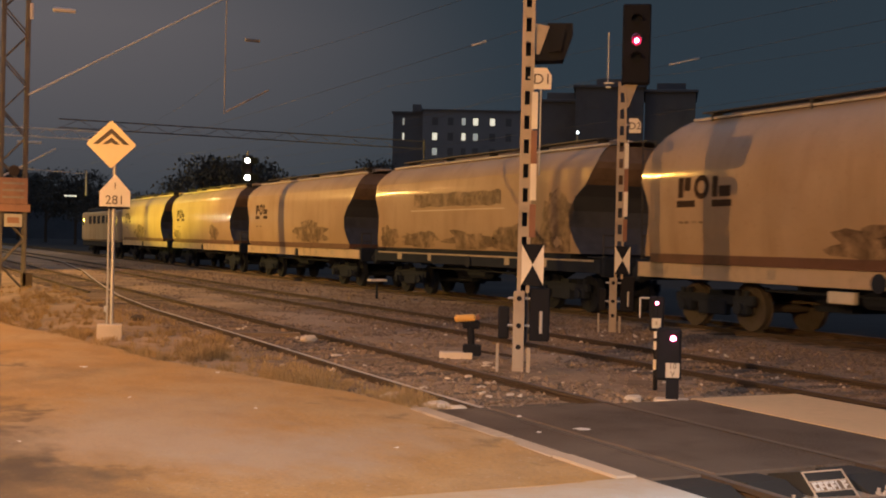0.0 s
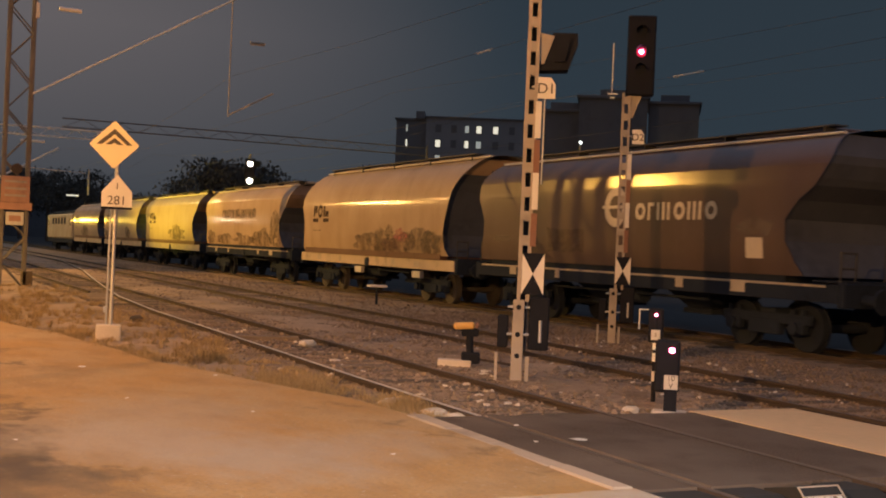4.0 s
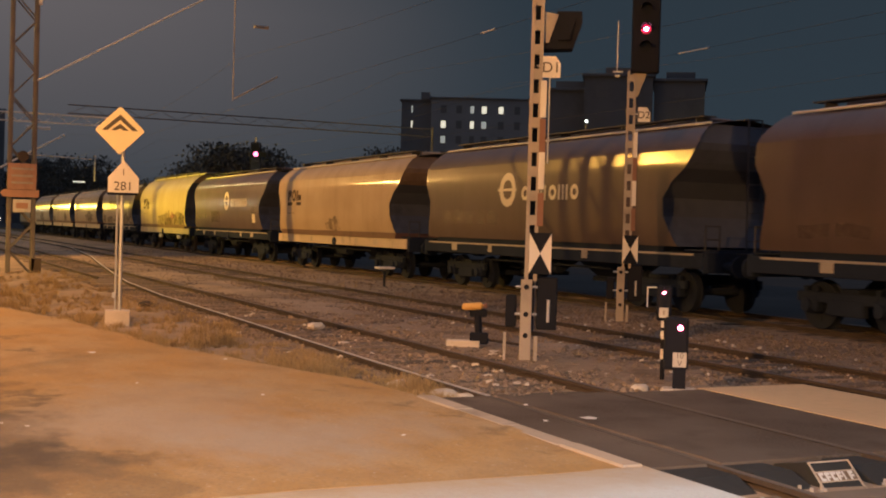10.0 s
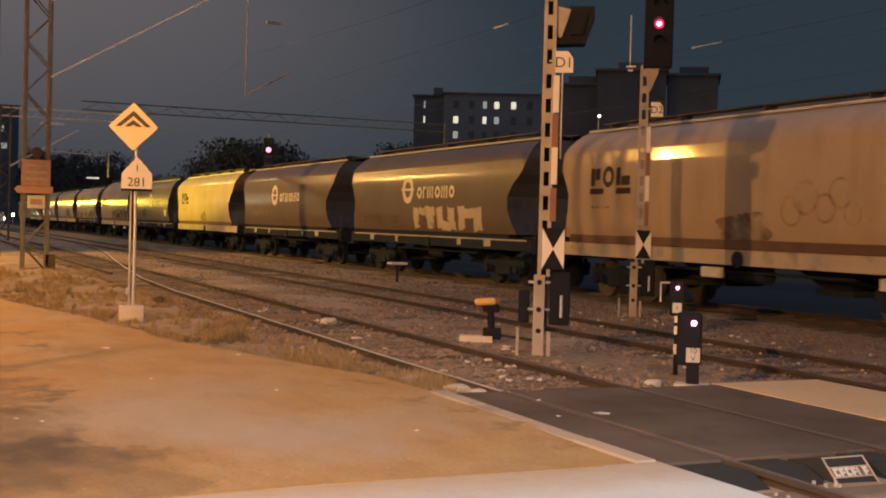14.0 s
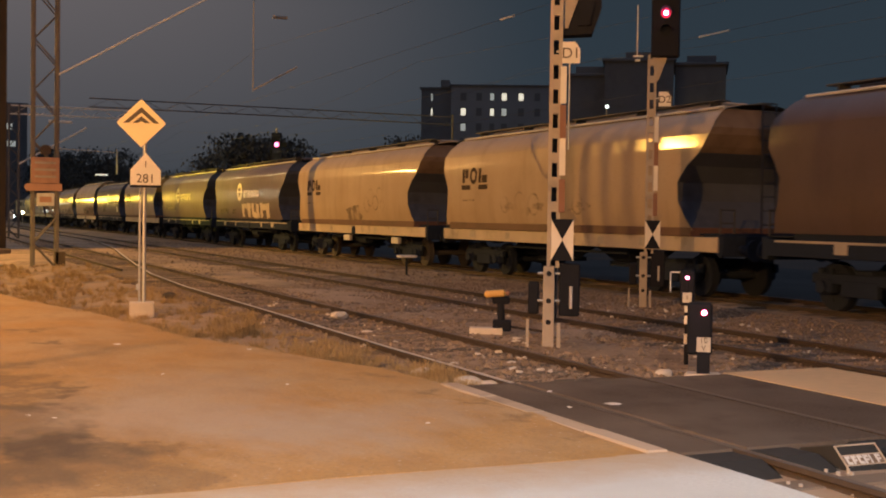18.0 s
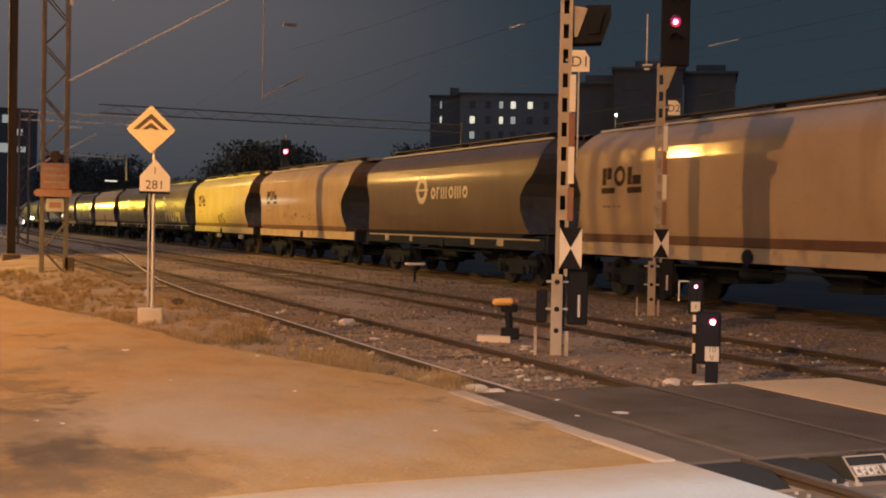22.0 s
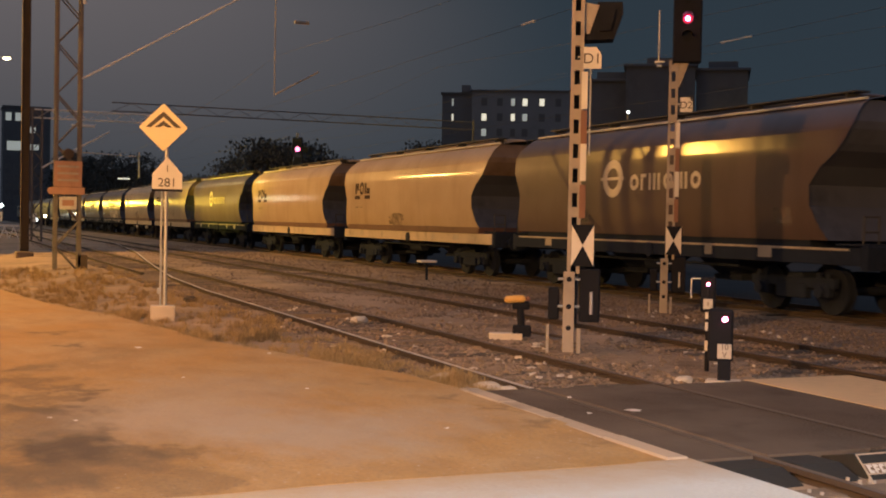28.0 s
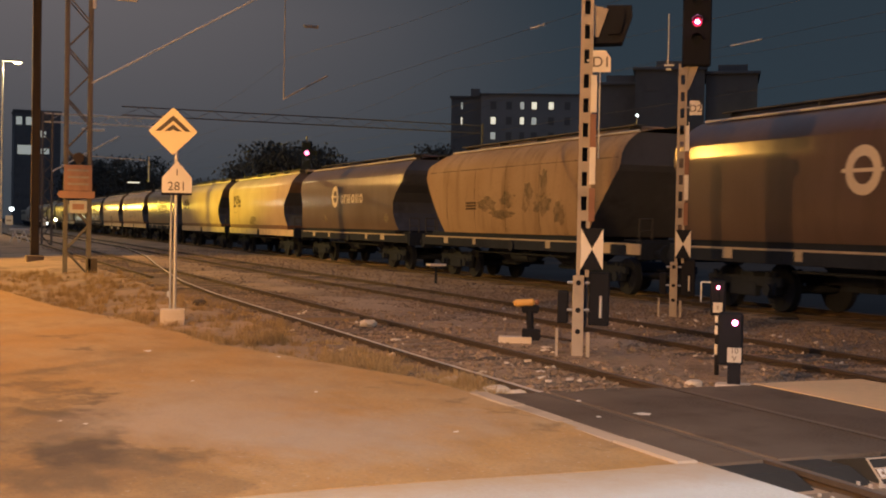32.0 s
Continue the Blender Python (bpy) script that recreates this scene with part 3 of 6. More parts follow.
def rail(points, parent, head="rail_dull"):
    """A rusty rail through points of the plan, with its worn running surface as a piece of its own."""
    bm, top = B(), B()
    pts = [Vector((x, y, 0)) for x, y in points]
    rings, heads = [], []
    for i, p in enumerate(pts):
        d = (pts[min(i + 1, len(pts) - 1)] - pts[max(i - 1, 0)]).normalized()
        side = Vector((-d.y, d.x, 0))
        rings.append([bm.verts.new(p + side * a + Vector((0, 0, h - 0.002))) for a, h in RAIL_SECTION])
        heads.append([top.verts.new(p + side * a + Vector((0, 0, 0.001))) for a in (-0.030, 0.030)])
    k = len(RAIL_SECTION)
    for a, b in zip(rings, rings[1:]):
        for i in range(k):
            bm.faces.new((a[i], a[(i + 1) % k], b[(i + 1) % k], b[i]))
    for a, b in zip(heads, heads[1:]):
        top.faces.new((a[0], a[1], b[1], b[0]))
    bmesh.ops.recalc_face_normals(bm, faces=bm.faces)
    bmesh.ops.recalc_face_normals(top, faces=top.faces)
    r = part("rail", bm, "rail", parent)
    part("running_surface", top, head, r, "worn bright strip on the rail head" if head == "rail_top" else "")


def line(x0, x1, y, step=4.0):
    n = max(1, int(abs(x1 - x0) / step))
    return [(x0 + (x1 - x0) * i / n, y) for i in range(n + 1)]


sleeper_mesh = None


def sleepers(parent, spans, y_of):
    global sleeper_mesh
    if sleeper_mesh is None:
        bm = boxed(-0.13, 0.13, -1.3, 1.3, -0.22, -0.085, 0.02)
        sleeper_mesh = bpy.data.meshes.new("sleeper")
        bm.to_mesh(sleeper_mesh)
        bm.free()
        sleeper_mesh.materials.append(M["sleeper"])
    for x0, x1 in spans:
        x = x0
        while x < x1:
            ob = new("sleeper", sleeper_mesh)
            ob.parent = parent
            ob.matrix_basis = pose(x, y_of(x), random.uniform(-0.012, 0.012), 0, 0, random.uniform(-1.5, 1.5))
            x += 0.62


track = thing("railway_track", pose(0, 0, 0), "nearest rusty siding track on buried wooden sleepers", "railway track", "tracks of the yard", "structure")
rail(line(20, -10.6, 5.52), track, "rail_dusty")
rail([(-10.62, 5.52), (-14, 5.52), (-20, 5.60), (-27, 5.66), (-33, 5.95), (-38.3, 6.47), (-47, 7.4), (-56.5, 8.5), (-75, 10.0), (-110, 10.0)], track, "rail_top")
rail(line(20, -10.6, 7.02), track, "rail_dusty")
rail(line(-10.62, -150, 7.02), track)
rail([(-36, 5.62), (-46, 5.56), (-60, 5.52), (-100, 5.52), (-150, 5.52)], track)
sleepers(track, ((-62, -10.8), (-6.8, 2)), lambda x: 6.27)
track2 = thing("railway_track", pose(0, 0, 0), "rusty middle track in dark ballast", "railway track", "tracks of the yard", "structure")
rail(line(20, -150, 9.95), track2)
rail(line(20, -150, 11.45), track2)
sleepers(track2, ((-60, 0),), lambda x: 10.7)
track3 = thing("railway_track", pose(0, 0, 0), "main track under the passing freight train", "railway track", "tracks of the yard", "structure")
rail(line(20, -400, 15.95, 20), track3)
rail(line(20, -400, 17.45, 20), track3)
sleepers(track3, ((-45, -4),), lambda x: 16.7)


def scatter_stones(name, count, area, sizes, mat, label, keep=None):
    verts, faces = [], []
    while count > 0:
        x, y = random.uniform(*area[0]), random.uniform(*area[1])
        if keep and not keep(x, y):
            count -= 1
            continue
        r = random.uniform(*sizes)
        z = -0.095 + random.uniform(-0.012, 0.02)
        q = Euler((random.uniform(0, 6), random.uniform(0, 6), random.uniform(0, 6))).to_matrix()
        b = len(verts)
        for d in ((1, 0, 0), (-1, 0, 0), (0, 1, 0), (0, -1, 0), (0, 0, 1), (0, 0, -1)):
            v = q @ (Vector(d) * r * random.uniform(0.6, 1.25))
            verts.append((x + v.x, y + v.y, z + v.z * 0.75))
        faces += [(b + i, b + j, b + k) for i, j, k in ((0, 2, 4), (2, 1, 4), (1, 3, 4), (3, 0, 4), (2, 0, 5), (1, 2, 5), (3, 1, 5), (0, 3, 5))]
        count -= 1
    me = bpy.data.meshes.new(name)
    me.from_pydata(verts, [], faces)
    me.materials.append(M[mat])
    tagged(new(name, me), label, "gravel", kind="stuff")


def off_paving(x, y):
    return not (x > -11.0 and y < 9.7) and not (x > -7.2 and y < 5.1)


scatter_stones("gravel", 26000, ((-30, -9.0), (4.9, 15.0)), (0.014, 0.040), "stone", "grey brown ballast stones between the rails", off_paving)
scatter_stones("gravel", 7000, ((-75, -30), (5.0, 15.0)), (0.02, 0.05), "stone", "grey brown ballast stones between the rails")
scatter_stones("gravel", 260, ((-7.0, -2.0), (5.1, 8.0)), (0.008, 0.02), "stone", "loose ballast in the recess beside the crossing")
scatter_stones("gravel", 1500, ((-22, -10.7), (5.0, 9.4)), (0.035, 0.075), "stone", "coarse lumps of old ballast", lambda x, y: off_paving(x, y) and noise.noise(Vector((x * 1.1, y * 1.6, 4.0))) > -0.1)
scatter_stones("gravel", 230, ((-24, -10.8), (5.0, 13.5)), (0.02, 0.06), "pale_stone", "scattered pale stones and litter in the ballast")


def scatter_grass(name, tufts, blades, place, height, label):
    """Dry tufts whose thin blades lean outwards, uneven in height and width."""
    verts, faces = [], []
    for _ in range(tufts):
        cx, cy, size = place()
        spread = random.uniform(0.05, 0.20) * size
        tall = random.uniform(*height) * size
        for _ in range(int(blades * random.uniform(0.4, 1.3))):
            a, out = random.uniform(0, 6.283), random.random() ** 0.7
            dx, dy = math.cos(a), math.sin(a)
            x, y = cx + dx * out * spread, cy + dy * out * spread
            h = tall * random.uniform(0.35, 1.0) * (1.1 - 0.5 * out)
            lean = h * random.uniform(0.2, 1.1) * (0.3 + out)
            a += random.uniform(-0.7, 0.7)
            dx, dy = math.cos(a), math.sin(a)
            w = random.uniform(0.002, 0.005)
            b = len(verts)
            z = -0.12
            verts += [(x - dy * w, y + dx * w, z), (x + dy * w, y - dx * w, z), (x + dx * lean * 0.35 - dy * w * 0.7, y + dy * lean * 0.35 + dx * w * 0.7, z + h * 0.65),
                      (x + dx * lean * 0.35 + dy * w * 0.7, y + dy * lean * 0.35 - dx * w * 0.7, z + h * 0.65), (x + dx * lean, y + dy * lean, z + h)]
            faces += [(b, b + 1, b + 3, b + 2), (b + 2, b + 3, b + 4)]
    me = bpy.data.meshes.new(name)
    me.from_pydata(verts, [], faces)
    me.materials.append(M["dry_grass"])
    tagged(new(name, me), label, "grass", kind="stuff")


def edge_y(x):
    for (xa, ya), (xb, yb) in zip(SAND_EDGE, SAND_EDGE[1:]):
        if xa <= x <= xb:
            return ya + (yb - ya) * (x - xa) / (xb - xa)
    return 4.9


def verge():
    while True:
        x = -10.9 - 30 * random.random() ** 1.4
        lo, hi = edge_y(x) - 0.1, 5.30
        y = lo + (hi - lo) * random.random() ** 1.3
        thick = noise.noise(Vector((x * 0.9, y * 1.4, 2.0)))
        if thick > random.uniform(-0.55, 0.5):
            return x, y, 0.7 + 0.8 * max(0, thick)


def between():
    while True:
        x, y = random.uniform(-55, -12), random.uniform(5.0, 14.5)
        if noise.noise(Vector((x * 0.5, y * 0.9, 7.0))) > random.uniform(0.0, 0.6):
            return x, y, 0.6


scatter_grass("dry_grass", 1700, 50, verge, (0.09, 0.27), "dry brown grass tufts along the sandy yard")
scatter_grass("dry_grass", 420, 26, between, (0.10, 0.22), "sparse dry weeds between the tracks")

# ---- freight train ----
TRACK_Y = 16.70
PITCH = 15.52
FIRST = -84.9
SPEED = -5.853
SIDE = ((1.45, 1.40), (1.70, 1.46), (2.1, 1.495), (2.5, 1.505), (2.85, 1.504), (3.1, 1.496), (3.25, 1.487), (3.51, 1.451), (3.66, 1.38), (3.78, 1.295), (3.90, 1.18), (4.0, 1.06), (4.07, 0.93))


BARREL = (*SIDE[:6], (3.4, 1.455), (3.65, 1.375), (3.9, 1.24), (4.1, 1.08), (4.28, 0.88), (4.40, 0.68))


def half_width(z, side=SIDE):
    for (za, wa), (zb, wb) in zip(side, side[1:]):
        if za <= z <= zb:
            return wa + (wb - wa) * (z - za) / (zb - za)
    return side[0][1] if z < side[0][0] else side[-1][1]


def ends_round(z):
    """Where the body ends at each height: recessed below the upper end wall."""
    def at(table):
        for (za, xa), (zb, xb) in zip(table, table[1:]):
            if za <= z <= zb:
                return xa + (xb - xa) * (z - za) / (zb - za)
        return table[-1][1] if z > table[-1][0] else table[0][1]
    return (at(((1.45, -6.72), (2.0, -6.55), (2.4, -6.42), (2.8, -6.62), (3.1, -6.82), (3.6, -6.84), (4.07, -6.55))),
            at(((1.45, 6.15), (2.0, 5.75), (2.4, 5.62), (2.8, 5.95), (3.15, 6.50), (3.6, 6.78), (4.07, 6.62))))


def ends_slanted(z):
    """A hopper with straight slanting ends: short at the sill, long at the eaves, its roof corner cut back."""
    f = min(1, max(0, (z - 1.45) / 1.75))
    back = max(0, z - 3.66) / 0.41
    return -4.95 - 1.52 * f + 0.95 * back, 4.62 + 1.72 * f


def ends_arched(z):
    """A barrel whose roof overhangs its hollow right end like an arch."""
    def at(table):
        for (za, xa), (zb, xb) in zip(table, table[1:]):
            if za <= z <= zb:
                return xa + (xb - xa) * (z - za) / (zb - za)
        return table[-1][1] if z > table[-1][0] else table[0][1]
    return (at(((1.45, -6.72), (2.0, -6.50), (2.4, -6.42), (2.8, -6.60), (3.1, -6.78), (3.6, -6.72), (4.07, -6.45), (4.40, -6.10))),
            at(((1.45, 6.60), (1.75, 6.36), (2.0, 6.31), (2.35, 6.38), (3.0, 6.63), (3.52, 6.81), (3.93, 7.08), (4.23, 7.30), (4.40, 7.42))))


def hopper_body(ends, side, flat):
    """The curved shell: up one side, over the roof and down the other."""
    bm = B()
    eaves, crown = side[-1]
    section = [(-w, z) for z, w in side] + [(-crown * 0.54, eaves + 0.09), (0.0, eaves + 0.12), (crown * 0.54, eaves + 0.09)] + [(w, z) for z, w in reversed(side)]
    nu = 12
    rings = []
    for u in range(nu + 1):
        ring = []
        for y, z in section:
            a, b = ends(min(z, eaves))
            ring.append(bm.verts.new((a + (b - a) * u / nu, y, z)))
        rings.append(ring)
    for a, b in zip(rings, rings[1:]):
        for i in range(len(section) - 1):
            bm.faces.new((a[i], b[i], b[i + 1], a[i + 1]))
    bmesh.ops.recalc_face_normals(bm, faces=bm.faces)
    # the shell is smooth but for one flat plate below the eaves
    for f in bm.faces:
        f.smooth = not (flat and 3.26 < f.calc_center_median().z < 3.50)
    return bm


def end_wall(ends, right, lo, hi, side=SIDE, inset=0.06):
    """The end plate between two heights, set a little inside the shell's edge."""
    bm = B()
    zs = sorted({lo, hi, *[z for z, _ in side if lo < z < hi]})
    rows = []
    for z in zs:
        a, b = ends(z)
        x = (b - inset) if right else (a + 0.06)
        w = half_width(z, side)
        rows.append([bm.verts.new((x, y, z)) for y in (-w + 0.004, 0, w - 0.004)])
    for a, b in zip(rows, rows[1:]):
        for i in (0, 1):
            bm.faces.new((a[i], a[i + 1], b[i + 1], b[i]))
    bmesh.ops.recalc_face_normals(bm, faces=bm.faces)
    return bm


def side_patch(x0, x1, z0, z1, off=0.006, wobble=0.0, seed=0.0):
    """A thin painted patch that follows the near side of the shell."""
    bm = B()
    nx, nz = max(2, int((x1 - x0) / 0.25)), max(2, int((z1 - z0) / 0.15))
    grid = []
    for i in range(nx + 1):
        col = []
        for j in range(nz + 1):
            x, z = x0 + (x1 - x0) * i / nx, z0 + (z1 - z0) * j / nz
            if wobble:
                if j in (0, nz):
                    z += wobble * noise.noise(Vector((x * 2.3, z + seed, seed)))
                if i in (0, nx):
                    x += wobble * noise.noise(Vector((x + seed, z * 3.1, seed)))
            col.append(bm.verts.new((x, -half_width(z) - off, z)))
        grid.append(col)
    for i in range(nx):
        for j in range(nz):
            bm.faces.new((grid[i][j], grid[i + 1][j], grid[i + 1][j + 1], grid[i][j + 1]))
    return bm


def side_blob(x, z, rx, rz, seed, off=0.008):
    """A sprayed blob with a ragged outline on the near side of the shell."""
    bm = B()
    n = 40
    mid = bm.verts.new((x, -half_width(z) - off, z))
    rows = []
    for ring in (0.5, 1.0):
        row = []
        for i in range(n):
            a = 6.2832 * i / n
            k = ring * (1 + 0.55 * noise.noise(Vector((math.cos(a) * 1.8 + seed, math.sin(a) * 1.8, seed))) + 0.22 * noise.noise(Vector((math.cos(a) * 6, math.sin(a) * 6, seed))))
            zz = max(1.47, z + math.sin(a) * rz * k)
            row.append(bm.verts.new((x + math.cos(a) * rx * k, -half_width(zz) - off, zz)))
        rows.append(row)
    for i in range(n):
        j = (i + 1) % n
        bm.faces.new((mid, rows[0][i], rows[0][j]))
        bm.faces.new((rows[0][i], rows[1][i], rows[1][j], rows[0][j]))
    bmesh.ops.recalc_face_normals(bm, faces=bm.faces)
    return bm


def ring_patch(x, z, r0, r1, off=0.007, n=28):
    bm = B()
    a = [(math.cos(6.2832 * i / n), math.sin(6.2832 * i / n)) for i in range(n)]
    o = [bm.verts.new((x + c * r1, -half_width(z + s * r1) - off, z + s * r1)) for c, s in a]
    q = [bm.verts.new((x + c * r0, -half_width(z + s * r0) - off, z + s * r0)) for c, s in a]
    for i in range(n):
        j = (i + 1) % n
        bm.faces.new((o[i], o[j], q[j], q[i]))
    return bm


def wheelset():
    bm = B()
    for y in (-0.75, 0.75):
        s = -1 if y < 0 else 1
        tube(bm, (0, y - 0.065, 0), (0, y + 0.065, 0), 0.455, 26)
        tube(bm, (0, y - s * 0.095, 0), (0, y - s * 0.065, 0), 0.485, 26)
        tube(bm, (0, y + s * 0.065, 0), (0, y + s * 0.11, 0), 0.16, 14)
        for i in range(4):
            a = 1.5708 * i
            tube(bm, (0.27 * math.cos(a), y + s * 0.05, 0.27 * math.sin(a)), (0.27 * math.cos(a), y + s * 0.075, 0.27 * math.sin(a)), 0.06, 8)
    tube(bm, (0, -1.0, 0), (0, 1.0, 0), 0.085, 10)
    return bm


def bogie_frame():
    bm = B()
    for s in (-1, 1):
        y = 1.02 * s
        box(bm, -1.25, 1.25, y - 0.06, y + 0.06, 0.52, 0.72, 0.02)
        box(bm, -0.45, 0.45, y - 0.08, y + 0.08, 0.30, 0.60, 0.02)
        for x in (-0.9, 0.9):
            box(bm, x - 0.20, x + 0.20, y - 0.10, y + 0.10, 0.34, 0.62, 0.03)
            tube(bm, (x, y + s * 0.10, 0.46), (x, y + s * 0.17, 0.46), 0.12, 12)
            for d in (-0.13, 0.13):
                tube(bm, (x + d, y + s * 0.02, 0.60), (x + d, y + s * 0.02, 0.82), 0.055, 8)
    box(bm, -0.22, 0.22, -1.0, 1.0, 0.55, 0.80, 0.02)
    return bm


def hopper_wagon(name_label, paint, stripe, ends):
    w = thing("hopper_wagon", pose(0, TRACK_Y, 0), name_label, "freight wagon", "wagons of the train")
    side = BARREL if ends is ends_arched else SIDE
    up = side[-1][0] - 4.07
    part("body", hopper_body(ends, side, ends is ends_round), paint, w)
    # the gap's shade is coloured in: dark lower ends, brown wagons dark throughout
    for right in (False, True):
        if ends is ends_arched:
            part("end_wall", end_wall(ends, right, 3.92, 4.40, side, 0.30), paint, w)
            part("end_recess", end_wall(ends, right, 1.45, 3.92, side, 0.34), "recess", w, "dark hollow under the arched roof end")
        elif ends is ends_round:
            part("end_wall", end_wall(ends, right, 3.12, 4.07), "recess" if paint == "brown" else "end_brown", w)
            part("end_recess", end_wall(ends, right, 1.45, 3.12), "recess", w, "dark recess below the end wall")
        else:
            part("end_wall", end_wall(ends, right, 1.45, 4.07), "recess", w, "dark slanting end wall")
    # sill band, solebars and headstocks
    if stripe:
        part("sill", boxed(-6.5, 6.1, -1.425, 1.425, 1.325, 1.52, 0.01), "sill_brown", w, "red-brown sill band under the body")
    else:
        part("sill", boxed(-6.2, 4.2 if ends is ends_slanted else 5.6, -1.355, 1.355, 1.325, 1.46, 0.01), "frame", w)
    for s in (-1, 1):
        part("solebar", boxed(-7.0, 7.0, 1.34 * s - 0.05, 1.34 * s + 0.05, 1.0, 1.325, 0.012), "stripe" if stripe else "frame", w, "cream solebar with worn paint" if stripe else "")
    for x in (-7.05, 7.05):
        part("headstock", boxed(x - 0.09, x + 0.09, -1.36, 1.36, 0.92, 1.36, 0.015), "frame", w)
        for y in (-0.875, 0.875):
            d = 1 if x > 0 else -1
            bm = B()
            tube(bm, (x + 0.08 * d, y, 1.06), (x + 0.50 * d, y, 1.06), 0.10, 12)
            tube(bm, (x + 0.50 * d, y, 1.06), (x + 0.56 * d, y, 1.06), 0.23, 18)
            part("buffer", bm, "frame", w)
        bm = B()
        tube(bm, (x, 0, 0.98), (x + (0.68 if x > 0 else -0.68), 0, 0.96), 0.05, 8)
        part("coupling", bm, "frame", w)
        bm = boxed(x - 0.85 if x > 0 else x, x if x > 0 else x + 0.85, -1.25, 1.25, 1.36, 1.40)
        part("end_platform", bm, "frame", w)
    if not stripe:
        part("ledge", boxed(-6.7, 6.7, -1.402, -1.391, 1.27, 1.315), "mast", w, "pale worn ledge on the solebar")
    # roof edge rails, walkway and loading hatches
    a, b = ends(side[-1][0])
    edge = side[-1][1] + 0.04
    for s in (-1, 1):
        part("roof_rail", tubed((a + 0.15, edge * s, 4.10 + up), (b + 6 * up * 0.2, edge * s, 4.10 + up), 0.030, 8), "grey_white", w, "pale rail along the roof edge")
    part("hatch", boxed(a + 0.9, b - 0.9, -0.36, 0.36, 4.17 + up, 4.31 + up * 0.8, 0.03), paint, w, "long loading hatch along the roof ridge")
    for s in (-1, 1):
        part("walkway", boxed(a + 0.5, b - 0.5, 0.62 * s - 0.17, 0.62 * s + 0.17, 4.27 + up * 0.8, 4.30 + up * 0.8), "ladder", w)
        for i in range(5):
            x = a + 0.8 + (b - a - 1.6) * i / 4
            part("walkway_bracket", boxed(x - 0.02, x + 0.02, 0.62 * s - 0.15, 0.62 * s + 0.15, 4.10 + up * 0.6, 4.268 + up * 0.8), "ladder", w)
    # outlets between the bogies
    for x in (-1.9, 1.9):
        bm = B()
        for z0, w0, z1, w1 in ((1.36, 1.15, 0.62, 0.42),):
            vs = [bm.verts.new((x + sx * ww * 0.95, sy * ww, z)) for z, ww in ((z0, w0), (z1, w1)) for sx, sy in ((-1, -1), (1, -1), (1, 1), (-1, 1))]
            for i in range(4):
                j = (i + 1) % 4
                bm.faces.new((vs[i], vs[j], vs[4 + j], vs[4 + i]))
            bm.faces.new(vs[4:])
        bmesh.ops.recalc_face_normals(bm, faces=bm.faces)
        box(bm, x - 0.5, x + 0.5, -0.5, 0.5, 0.50, 0.62, 0.01)
        part("outlet", bm, "frame", w)
    bm = B()
    tube(bm, (-3.1, -1.1, 0.86), (3.1, -1.1, 0.86), 0.03, 6)
    tube(bm, (-0.6, -0.9, 0.80), (0.5, -0.9, 0.80), 0.17, 12)
    part("brake_rod", bm, "frame", w)
    part("hand_wheel", tubed((0.1, -1.40, 1.12), (0.1, -1.43, 1.12), 0.17, 14), "wheel", w)
    # small plates on the solebar
    for x, wd in ((-4.9, 0.34), (-2.6, 0.22), (2.4, 0.26), (4.3, 0.42)):
        part("plate", boxed(x - wd / 2, x + wd / 2, -1.398, -1.391, 1.08, 1.27), "mast", w)
    # end ladder and hand rails
    for x in (-7.0, 6.95):
        bm = B()
        for y in (-1.28, -0.92):
            tube(bm, (x, y, 1.38), (x, y, 1.92), 0.022, 6)
        for z in (1.62, 1.90):
            tube(bm, (x, -1.28, z), (x, -0.92, z), 0.020, 6)
        part("hand_rail", bm, "ladder", w)
    bm = B()
    for y in (-0.18, 0.18):
        tube(bm, (6.92, y, 1.40), (6.88, y, 4.2), 0.018, 6)
    for i in range(9):
        tube(bm, (6.91, -0.18, 1.6 + i * 0.3), (6.91, 0.18, 1.6 + i * 0.3), 0.013, 6)
    part("ladder", bm, "ladder", w)
    for x in (-4.75, 4.75):
        g = part("bogie", bogie_frame(), "frame", w)
        g.location = (x, 0, 0)
        for d in (-0.9, 0.9):
            ws = part("wheelset", wheelset(), "wheel", g)
            ws.location = (d, 0, 0.46)
    return w


def e_logo(w):
    """A pale round emblem and a row of pale blocks where the lettering stands."""
    part("emblem", ring_patch(-1.42, 2.80, 0.26, 0.46), "logo_pale", w, "pale round emblem on the side")
    part("emblem", side_patch(-1.98, -0.90, 2.765, 2.835), "logo_pale", w)
    x = -0.62
    for wd in (0.36, 0.24, 0.52, 0.36, 0.50, 0.36):
        if wd == 0.24:
            part("lettering", side_patch(x, x + 0.09, 2.50, 2.88), "logo_pale", w)
            part("lettering", side_patch(x + 0.09, x + 0.22, 2.80, 2.88), "logo_pale", w)
        elif wd == 0.36:
            part("lettering", ring_patch(x + 0.18, 2.69, 0.09, 0.19), "logo_pale", w)
        else:
            for k in range(3):
                part("lettering", side_patch(x + k * 0.185, x + k * 0.185 + 0.09, 2.50, 2.88), "logo_pale", w)
        x += wd + 0.10


